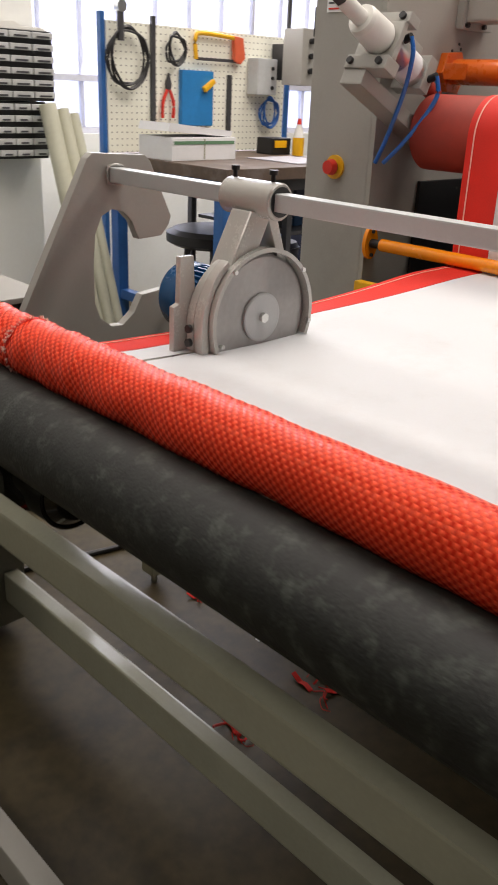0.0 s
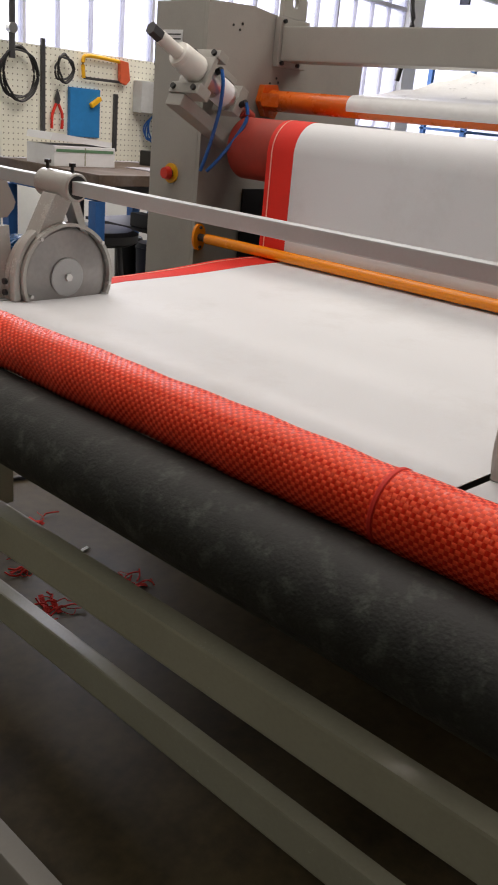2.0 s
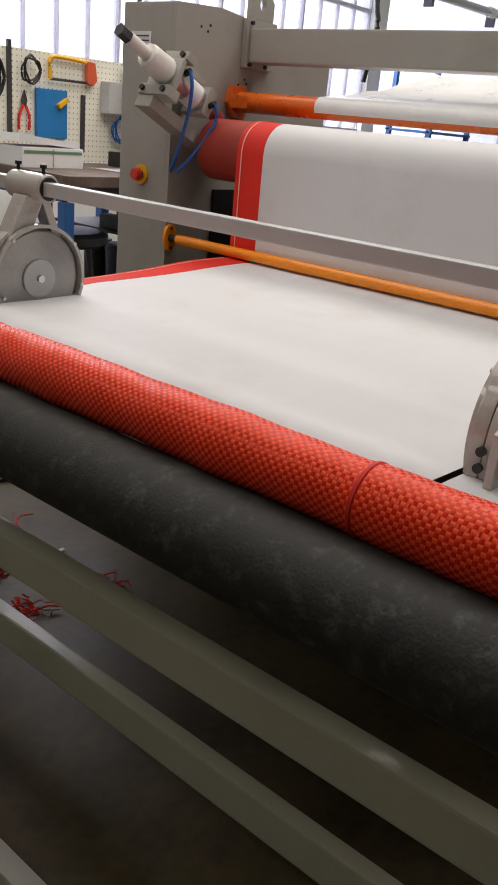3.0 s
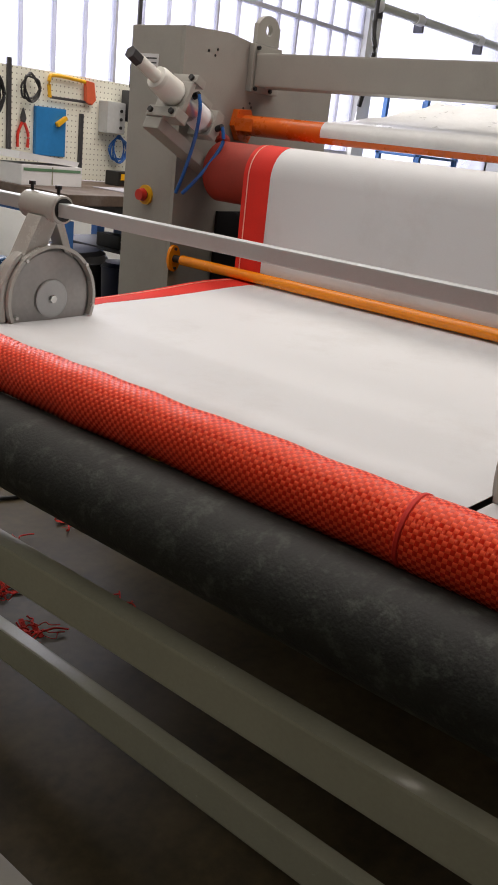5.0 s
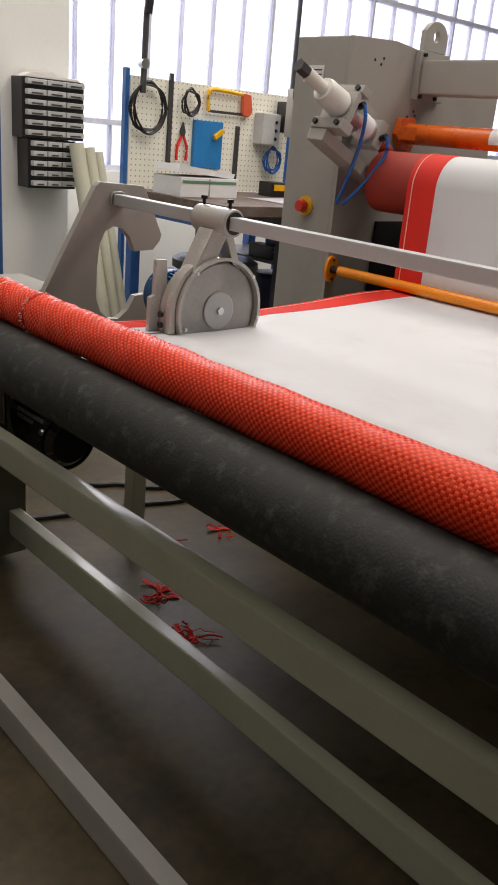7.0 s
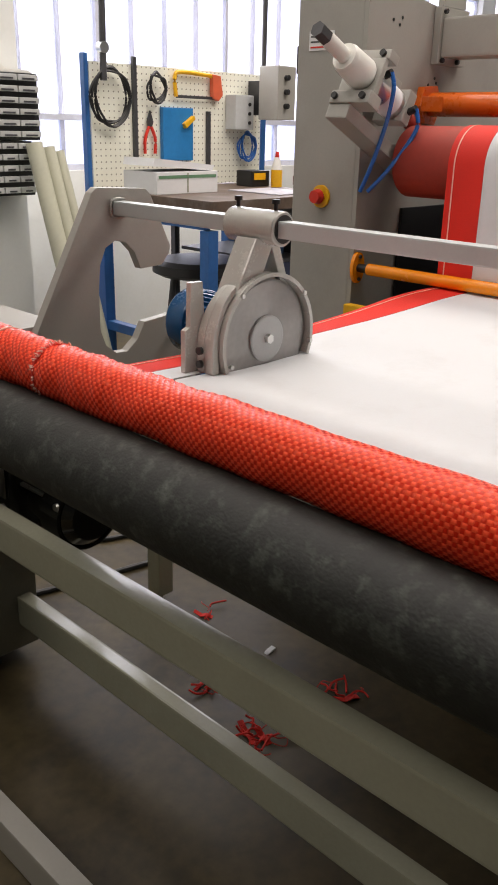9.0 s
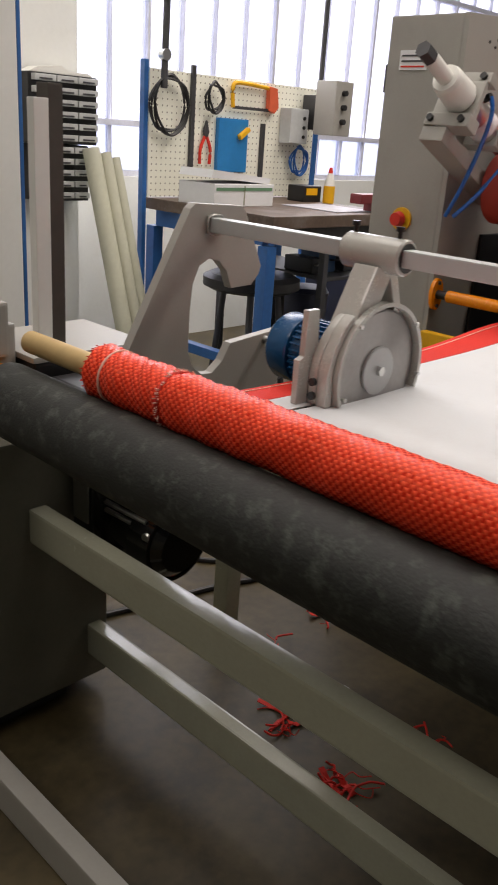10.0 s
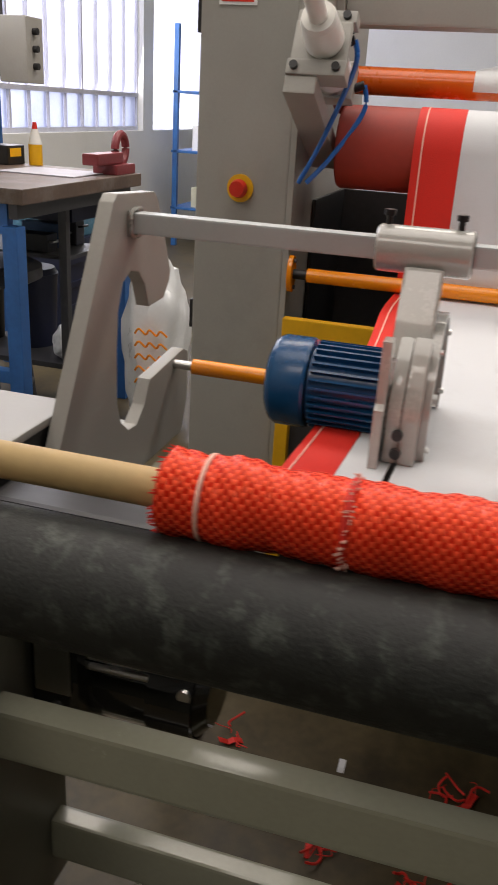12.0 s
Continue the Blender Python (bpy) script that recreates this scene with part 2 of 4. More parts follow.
def part(name, bm, material, parent=None, label="", at=None, smooth=True):
    me = bpy.data.meshes.new(name)
    finish(bm, smooth)
    bm.to_mesh(me)
    bm.free()
    me.materials.append(material)
    ob = new(name, me)
    if parent is not None:
        ob.parent = parent
    if at is not None:
        ob.location = at
    if label:
        tagged(ob, label)
    return ob


def add_box(bm, lo, hi, bevel=0.0):
    m = bmesh.new()
    bmesh.ops.create_cube(m, size=1)
    for v in m.verts:
        v.co = Vector([lo[i] + (v.co[i] + 0.5) * (hi[i] - lo[i]) for i in range(3)])
    if bevel:
        bmesh.ops.bevel(m, geom=m.edges[:], offset=bevel, segments=2, profile=0.7, affect="EDGES")
    tmp = bpy.data.meshes.new("tmp")
    m.to_mesh(tmp)
    m.free()
    bm.from_mesh(tmp)
    bpy.data.meshes.remove(tmp)
    return bm


def box(lo, hi, bevel=0.0):
    return add_box(bmesh.new(), lo, hi, bevel)


def add_tube(bm, a, b, r, r2=None, seg=24, cap=True):
    a, b = Vector(a), Vector(b)
    r2 = r if r2 is None else r2
    d = b - a
    m = Matrix.Translation((a + b) / 2) @ d.to_track_quat("Z", "Y").to_matrix().to_4x4()
    bmesh.ops.create_cone(bm, cap_ends=cap, segments=seg, radius1=r, radius2=r2, depth=d.length, matrix=m)
    return bm


def tube(a, b, r, r2=None, seg=24):
    return add_tube(bmesh.new(), a, b, r, r2, seg)


def prism(points, axis, lo, hi, bevel=0.0):
    """A plate: an outline in the plane across axis, thick from lo to hi."""
    bm = bmesh.new()
    def co(p, h):
        return {"x": (h, p[0], p[1]), "y": (p[0], h, p[1]), "z": (p[0], p[1], h)}[axis]
    low = [bm.verts.new(co(p, lo)) for p in points]
    top = [bm.verts.new(co(p, hi)) for p in points]
    bm.faces.new(low)
    bm.faces.new(top)
    for i in range(len(points)):
        j = (i + 1) % len(points)
        bm.faces.new((low[i], low[j], top[j], top[i]))
    bmesh.ops.recalc_face_normals(bm, faces=bm.faces)
    if bevel:
        bmesh.ops.bevel(bm, geom=bm.edges[:], offset=bevel, segments=2, profile=0.7, affect="EDGES")
    return bm


def wire(points, r, seg=8, cyclic=False):
    """A round cable through the points, smoothed."""
    pts = [Vector(p) for p in points]
    n = len(pts)
    fine = []
    spans = n if cyclic else n - 1
    for i in range(spans):
        if cyclic:
            p0, p1, p2, p3 = pts[i - 1], pts[i], pts[(i + 1) % n], pts[(i + 2) % n]
        else:
            p0, p1, p2, p3 = pts[max(i - 1, 0)], pts[i], pts[i + 1], pts[min(i + 2, n - 1)]
        for k in range(6):
            t = k / 6
            fine.append(0.5 * (2 * p1 + (p2 - p0) * t + (2 * p0 - 5 * p1 + 4 * p2 - p3) * t * t + (3 * p1 - p0 - 3 * p2 + p3) * t ** 3))
    if not cyclic:
        fine.append(pts[-1])
    bm = bmesh.new()
    rings = []
    for i, p in enumerate(fine):
        a, b = fine[i - 1 if (i or cyclic) else 0], fine[(i + 1) % len(fine) if (cyclic or i + 1 < len(fine)) else i]
        d = (b - a).normalized()
        q = d.to_track_quat("Z", "Y")
        rings.append([bm.verts.new(p + q @ Vector((r * math.cos(6.2832 * k / seg), r * math.sin(6.2832 * k / seg), 0))) for k in range(seg)])
    for i in range(len(rings) if cyclic else len(rings) - 1):
        a, b = rings[i], rings[(i + 1) % len(rings)]
        for k in range(seg):
            bm.faces.new((a[k], a[(k + 1) % seg], b[(k + 1) % seg], b[k]))
    if not cyclic:
        bm.faces.new(rings[0][::-1])
        bm.faces.new(rings[-1])
    return bm


def wrinkle(bm, y0, y1, depth, seed):
    """Press soft slanting creases into a wound roll."""
    rnd = random.Random(seed)
    waves = [(rnd.uniform(25, 80), rnd.choice((-3, -2, -1, 1, 2, 3)), rnd.uniform(0, 6.28), rnd.uniform(0.4, 1.0)) for _ in range(7)]
    for v in bm.verts:
        r = math.hypot(v.co.x, v.co.z)
        if r < 0.035:
            continue
        a = math.atan2(v.co.z, v.co.x)
        h = sum(w * math.sin(k * v.co.y + m * a + p) for k, m, p, w in waves) / 3.0
        h += 0.62 * max(0.0, min(1.0, (v.co.y - y0 + 0.25) / (y1 - y0))) * math.sin(300 * v.co.y + 7 * a + 1.5 * math.sin(11 * v.co.y + a))
        fade = 0.35 + 0.65 * max(0.0, min(1.0, (v.co.y - y0) / (y1 - y0)))
        g = 1 + depth * fade * h / r
        v.co.x, v.co.z = v.co.x * g, v.co.z * g
    return bm


def lathe(profile, seg=48, uv=False):
    """A body of revolution about the local y axis; profile rows of (y, radius)."""
    bm = bmesh.new()
    layer = bm.loops.layers.uv.new("UVMap") if uv else None
    rings = [[bm.verts.new((r * math.cos(6.28318 * k / seg), y, r * math.sin(6.28318 * k / seg))) for k in range(seg)] for y, r in profile]
    for i in range(len(rings) - 1):
        for k in range(seg):
            j = (k + 1) % seg
            f = bm.faces.new((rings[i][k], rings[i][j], rings[i + 1][j], rings[i + 1][k]))
            if uv:
                for lp, (a, b) in zip(f.loops, ((i, k), (i, k + 1), (i + 1, k + 1), (i + 1, k))):
                    lp[layer].uv = (profile[a][0], b / seg * 0.2704)
    bm.faces.new(rings[0][::-1])
    bm.faces.new(rings[-1])
    return bm


# ---------- the hall ----------
BLUE_PANE = mat("blue_frosted_glass", (0.6, 0.68, 0.97), 0.4, vary=0.2, scale=5, bump=0.02)
BLUE_PANE.node_tree.nodes["Principled BSDF"].inputs["Transmission Weight"].default_value = 1.0


BAR_GREY = mat("weathered_grey_window_paint", (0.55, 0.56, 0.64), 0.6, vary=0.15)


def hall():
    ob = part("floor", box((-5, -5, -0.12), (10, 5.0, 0)), CONCRETE, smooth=False)
    tagged(ob, "worn grey-brown concrete workshop floor", "floor", kind="structure")
    ob = part("ground", box((-60, -60, -0.3), (60, 60, -0.13)), CONCRETE, smooth=False)
    tagged(ob, "plain concrete ground outside the hall", "ground", kind="structure")
    # unseen west and south walls are darkened to lower the fill
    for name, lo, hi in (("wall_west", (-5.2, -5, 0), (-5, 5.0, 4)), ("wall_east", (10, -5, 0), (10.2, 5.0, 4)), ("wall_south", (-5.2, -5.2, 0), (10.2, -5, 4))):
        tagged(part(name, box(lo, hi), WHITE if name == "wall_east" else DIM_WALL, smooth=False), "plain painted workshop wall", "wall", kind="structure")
    # window wall: a plain white stretch, then glazing over a low wall
    bm = box((-5.2, 3.5, 0), (2.22, 3.62, 4.0))
    add_box(bm, (2.1, 3.62, 0), (2.22, 4.2, 4.0))
    tagged(part("wall_north", bm, WHITE, smooth=False), "plain white workshop wall", "wall", kind="structure")
    bm = box((2.22, 4.2, 0), (10.2, 4.35, 0.9))
    add_box(bm, (2.22, 4.2, 3.3), (10.2, 4.35, 4.0))
    add_box(bm, (6.95, 4.2, 0.9), (7.15, 4.35, 3.3))
    tagged(part("wall_window", bm, WHITE, smooth=False), "white wall below and above a long factory window", "wall", kind="structure")
    win = thing("window_1", "long factory window of narrow frosted panes in grey steel bars", "window", kind="structure")
    xs = [2.22 + 0.2365 * i for i in range(21)]
    for i, x in enumerate(xs):
        wide = 0.006 if i % 4 else 0.02
        part("mullion", box((x - wide / 2, 4.25, 0.9), (x + wide / 2, 4.3, 3.3)), BAR_GREY, win, smooth=False)
    for z in (0.9, 1.15, 2.12, 3.27):
        part("transom", box((2.22, 4.245, z), (6.95, 4.305, z + 0.03)), BAR_GREY, win, smooth=False)
    for i in range(20):
        for z0, z1 in ((0.93, 1.15), (1.18, 2.12), (2.15, 3.27)):
            ob = part("pane", box((xs[i] + 0.012, 4.268, z0), (xs[i + 1] - 0.012, 4.274, z1)), BLUE_PANE if 0.9 < z0 < 1 else PANE, win, smooth=False)
            ob.visible_shadow = False
    # added backlit pane gives the glare of the white wall here
    wall_pane = thing("bright_wall_pane", "wide backlit pane added in place of a brightly lit white wall", "window", kind="structure")
    for i in range(2):
        x = 7.15 + i * 2.85
        part("mullion", box((x, 4.25, 0.9), (x + 0.03, 4.3, 3.3)), CAST, wall_pane, smooth=False)
        if i < 1:
            part("pane", box((x + 0.031, 4.268, 0.9), (x + 2.849, 4.274, 3.3)), PANE, wall_pane, smooth=False).visible_shadow = False
    tagged(part("backdrop", box((1.5, 5.6, -0.1), (14.5, 5.62, 5.0)), BACKDROP, smooth=False), "bright overcast sky outside the window", "sky", kind="structure")
    # roof with three long roof lights
    bm = bmesh.new()
    edges = [(-5.2, -2.2), (-1.0, 0.4), (2.8, 3.4), (4.6, 10.2)]
    for a, b in edges:
        add_box(bm, (a, -5.2, 4.0), (b, 5.0, 4.12))
    for a, b, y0, y1 in ((-2.2, -1.0, 1.2, 3.8), (0.4, 2.8, -0.4, 3.8), (3.4, 4.6, -1.8, 3.8)):
        add_box(bm, (a, -5.2, 4.0), (b, y0, 4.12))
        add_box(bm, (a, y1, 4.0), (b, 5.0, 4.12))
    tagged(part("ceiling", bm, CEILING, smooth=False), "white sheet-metal roof with long roof lights", "ceiling", kind="structure")


hall()

# ---------- machine: frame ----------
CAB_GREY = mat("dark_grey_cabinet_paint", (0.2, 0.2, 0.165), 0.45, vary=0.1, fine=150, bump=0.04, grime_shade=(0.1, 0.1, 0.085), grime_shade_amount=0.4)


def machine_frame():
    f = thing("machine_frame", "grey painted steel frame of a fabric winding machine", "machine frame")
    # end cabinet; the rails butt on its face and the drum passes over it
    part("cabinet", box((0.80, 1.762, 0.04), (1.115, 2.2, 0.61), 0.006), CAB_GREY, f, "dark grey painted end cabinet")
    part("upper_housing", box((0.985, 1.806, 0.611), (1.24, 2.03, 0.735), 0.006), BLACK, f, "black housing under a grey lid")
    part("housing_lid", box((0.98, 1.803, 0.7355), (1.245, 2.035, 0.747), 0.003), GREY, f)
    part("end_block", box((0.80, 1.86, 0.611), (0.978, 2.15, 0.80), 0.006), GREY, f)
    for x, y in ((0.83, 1.79), (0.83, 2.1)):
        part("foot", box((x, y, 0.0), (x + 0.2, y + 0.05, 0.0395), 0.004), DARK_STEEL, f)
    # the front rail falls a little towards its far end
    bm = box((0.9355, -2.4, 0.419), (0.972, 1.7615, 0.489), 0.006)
    for v in bm.verts:
        v.co.z -= 0.0115 * (v.co.y - 0.6)
    part("front_rail", bm, GREY_DULL, f)
    part("lower_rail", box((1.064, -2.4, 0.103), (1.097, 1.7615, 0.174), 0.005), GREY_DULL, f)
    part("floor_rail", box((0.761, -2.4, 0.0), (0.7985, 2.4, 0.073), 0.006), GREY, f)
    part("post", box((1.433, 1.722, 0.03), (1.478, 1.768, 0.579), 0.004), GREY_DULL, f)
    part("levelling_pin", tube((1.455, 1.745, 0.0), (1.455, 1.745, 0.031), 0.008, seg=12), STEEL, f)
    # near end, out of the camera's sight
    part("end_cabinet", box((0.80, -2.9, 0.0), (1.25, -2.4, 0.74), 0.006), GREY_DULL, f)
    return f


machine_frame()


def winding_drum():
    d = thing("winding_drum", "black rubber-covered winding drum, scuffed grey", "roller", (0.90, 0, 0.698))
    prof = [(-2.35, 0.03), (-2.35, 0.06), (-2.345, 0.064)] + [(-2.3 + i * 0.1, 0.064) for i in range(40)] + [(1.70, 0.064), (1.755, 0.064), (1.762, 0.06), (1.762, 0.03)]
    part("sleeve", lathe(prof, 64), RUBBER, d)
    part("journal", tube((0, 1.762, 0), (0, 1.83, 0), 0.022), STEEL, d)
    return d


drum = winding_drum()
bearing = thing("bearing_housing", "orange cast bearing housing bolted to the frame", "bearing", (0.90, 1.842, 0.698))
part("flange", prism([(0.05 * math.cos(a) * (1.25 if i % 2 else 0.9), 0.05 * math.sin(a) * (1.25 if i % 2 else 0.9)) for i, a in enumerate([6.283 * k / 12 for k in range(12)])], "y", -0.012, 0.012, 0.003), ORANGE, bearing)
part("boss", tube((0, -0.03, 0), (0, 0.0, 0), 0.03), ORANGE, bearing)


def fabric_roll():
    """The roll winds on a tan core; the seams lie where the blades part the web."""
    r = thing("fabric_roll", "roll of red woven fabric wound on a tan tube", "fabric roll", (0.95, 0, 0.791))
    def seg(y0, y1, r0, r1):
        rows = [(y0, 0.02), (y0, r0 - 0.003), (y0 + 0.003, r0)]
        n = max(2, int((y1 - y0) / 0.0035))
        for i in range(1, n):
            y = y0 + (y1 - y0) * i / n
            rows.append((y, r0 + (r1 - r0) * i / n + 0.0008 * math.sin(y * 21) + 0.0005 * math.sin(y * 57) + (0.0012 * math.sin(y * 95) if y > 1.2 else 0)))
        return rows + [(y1 - 0.003, r1), (y1, r1 - 0.003), (y1, 0.02)]
    part("trim_winding", wrinkle(lathe(seg(1.367, 1.545, 0.0425, 0.0425), 72, True), 1.3, 1.4, 0.0016, 3), WEAVE, r)
    part("main_winding", wrinkle(lathe(seg(0.166, 1.3665, 0.042, 0.042), 72, True), 0.7, 1.3, 0.0013, 8), WEAVE, r)
    part("trim_winding", lathe(seg(-0.05, 0.1655, 0.0425, 0.0425), 72, True), WEAVE, r)
    for y in (1.503, -0.01):
        part("edge_stitch", lathe([(y - 0.0022, 0.042), (y - 0.0017, 0.0432), (y + 0.0017, 0.0432), (y + 0.0022, 0.042)], 72), STITCH, r)
    for y in (1.367, 0.166):
        part("seam", lathe([(y - 0.004, 0.0415), (y - 0.002, 0.0436), (y + 0.002, 0.0436), (y + 0.004, 0.0415)], 72), CLOTH_RED, r)
    rnd = random.Random(5)
    for y, out, count in ((1.545, 1, 60), (1.367, 0, 110)):
        bm = bmesh.new()
        for k in range(count):
            a = rnd.uniform(0, 6.283)
            c, q = math.cos(a), math.sin(a)
            dy = rnd.uniform(0.001, 0.005) if out else rnd.uniform(-0.007, 0.007)
            lift = rnd.uniform(0.041, 0.0445) if out else rnd.uniform(0.044, 0.0475)
            add_tube(bm, (0.0415 * c, y - 0.003, 0.0415 * q), (lift * c - 0.002 * q, y + dy, lift * q + 0.002 * c), 0.0009, seg=4)
        part("fringe", bm, STITCH if not out else CLOTH_RED, r, "frayed thread ends")
    part("core", tube((0, -0.25, 0), (0, 1.76, 0), 0.0195, seg=40), CORE, r)
    return r


roll = fabric_roll()


# ---------- the web of fabric ----------
def web_profile():
    pts = [(0.958, 0.7475), (0.985, 0.744), (1.03, 0.7405), (1.09, 0.737), (1.18, 0.733), (1.28, 0.7305), (1.38, 0.7295), (1.48, 0.731), (1.56, 0.7335), (1.61, 0.7345), (1.66, 0.7358), (1.72, 0.738), (1.78, 0.740), (1.85, 0.743), (1.92, 0.7465), (1.99, 0.75), (2.06, 0.7535), (2.15, 0.757)]
    for i in range(7):
        a = radians(-95 + i * 15)
        pts.append((2.177 + 0.021 * math.cos(a), 0.778 + 0.021 * math.sin(a)))
    pts += [(2.198, 0.87), (2.197, 0.97)]
    for i in range(14):
        a = radians(178 - i * 9)
        pts.append((2.29 + 0.094 * math.cos(a), 1.062 + 0.094 * math.sin(a)))
    return pts + [(2.48, 1.12), (2.65, 1.06), (2.85, 1.02)]


def web_edge(x, z):
    """The web runs a little askew: its edge drifts in towards the drum."""
    return -0.045 * min(1, max(0, (x - 1.0) / 1.2))


def web_sheet(y0, y1, lift, n, first=0, last=None, tuck=None):
    """A strip of the web; tuck gives how far each side is drawn in where the border curls under."""
    prof = web_profile()
    bm = bmesh.new()
    rows = []
    for i, (x, z) in enumerate(prof):
        if i < first or (last is not None and i > last):
            continue
        a, b = prof[max(i - 1, 0)], prof[min(i + 1, len(prof) - 1)]
        nx, nz = -(b[1] - a[1]), b[0] - a[0]
        ln = math.hypot(nx, nz)
        row = []
        for k in range(n + 1):
            y = y0 + (y1 - y0) * k / n
            wave = 0.0035 * math.sin(y * 9 + x * 3) * math.sin(x * 5 - y * 2) * min(1, (2.15 - x) * 8) if 1.6 < x < 2.15 and z < 0.78 else 0
            if tuck:
                y -= 0.036 * min(1, max(0, (2.02 - x) / 0.4)) * (tuck[0] + (tuck[1] - tuck[0]) * k / n)
            row.append(bm.verts.new((x + nx / ln * lift, y + web_edge(x, z), z + nz / ln * lift + wave)))
        rows.append(row)
    for i in range(len(rows) - 1):
        for k in range(n):
            bm.faces.new((rows[i][k], rows[i][k + 1], rows[i + 1][k + 1], rows[i + 1][k]))
    bmesh.ops.recalc_face_normals(bm, faces=bm.faces)
    bmesh.ops.solidify(bm, geom=bm.faces[:], thickness=0.0012)
    return bm


web = thing("fabric_web", "wide white fabric web with red borders, lying over the table", "fabric")
part("white_field", web_sheet(0.218, 1.366, 0, 60, 0, 7), CLOTH_WHITE, web)
part("white_field", web_sheet(0.065, 1.43, 0, 60, 7), CLOTH_WHITE, web)
part("trim_strip", web_sheet(1.374, 1.43, 0, 2, 0, 7), CLOTH_WHITE, web, "white strip trimmed off by the blade")
part("trim_strip", web_sheet(0.065, 0.205, 0, 4, 0, 7), CLOTH_WHITE, web, "white strip trimmed off by the blade")
part("red_border", web_sheet(1.4305, 1.531, 0.0008, 4, tuck=(0, 1)), CLOTH_RED, web, "red woven border")
part("red_border", web_sheet(-0.05, 0.0645, 0.0008, 4), CLOTH_RED, web, "red woven border")
part("border_stitch", web_sheet(1.511, 1.514, 0.0022, 1, tuck=(0.8, 0.83)), STITCH, web, "pale stitch line")
part("border_stitch", web_sheet(-0.012, -0.0085, 0.0022, 1), STITCH, web, "pale stitch line")


# ---------- cutters on the bar ----------
def arm(y):
    a = thing("cutter_stand", "grey steel plate arm with a hooked opening, carrying the cutter bar", "stand", (0, y, 0))
    outline = [(1.322, 1.008), (1.335, 1.018), (1.462, 1.012), (1.476, 1.0), (1.532, 0.885), (1.526, 0.868), (1.505, 0.845), (1.445, 0.842), (1.428, 0.88), (1.405, 0.902), (1.378, 0.908), (1.352, 0.895),
               (1.336, 0.86), (1.33, 0.80), (1.33, 0.72), (1.343, 0.685), (1.37, 0.664), (1.40, 0.662), (1.43, 0.685), (1.452, 0.722), (1.60, 0.736), (1.622, 0.726), (1.625, 0.64), (1.60, 0.58), (1.13, 0.58), (1.13, 0.66)]
    part("plate", prism(outline, "y", -0.011, 0.011, 0.002), GREY, a)
    part("weld", box((1.366, -0.0135, 0.957), (1.404, -0.0112, 0.994), 0.001), CAST, a)
    return a


arm(1.79)
copy_thing(bpy.data.objects["cutter_stand"], pose(0, -0.75, 0))

bar = thing("cutter_bar", "square drawn metal bar across the machine", "bar", (1.385, 0, 0.976))
for y in (-0.7375, 1.7725):
    part("weld_bead", wire([(-0.017, y, -0.016), (0.017, y, -0.016), (0.017, y, 0.016), (-0.017, y, 0.016)], 0.0025, 6, True), CAST, bar, "painted weld bead")
part("bar_body", box((-0.0155, -0.739, -0.0145), (0.0155, 1.774, 0.0145), 0.003), BAR, bar)

support = thing("support_roller", "thin orange enamelled roller under the fabric", "roller", (1.56, 0, 0.7185))
part("roller_tube", tube((0, -0.7, 0), (0, 1.745, 0), 0.0135), ORANGE, support)
part("axle", tube((0, 1.745, 0), (0, 1.779, 0), 0.008), STEEL, support)


def ring_sector(r0, r1, a0, a1, y0, y1, n=30):
    bm = bmesh.new()
    loops = []
    for i in range(n + 1):
        a = a0 + (a1 - a0) * i / n
        c, s = math.cos(a), math.sin(a)
        loops.append([bm.verts.new((r * c, y, r * s)) for r, y in ((r0, y0), (r1, y0), (r1, y1), (r0, y1))])
    for i in range(n):
        for k in range(4):
            bm.faces.new((loops[i][k], loops[i][(k + 1) % 4], loops[i + 1][(k + 1) % 4], loops[i + 1][k]))
    bm.faces.new(loops[0])
    bm.faces.new(loops[-1][::-1])
    return bm


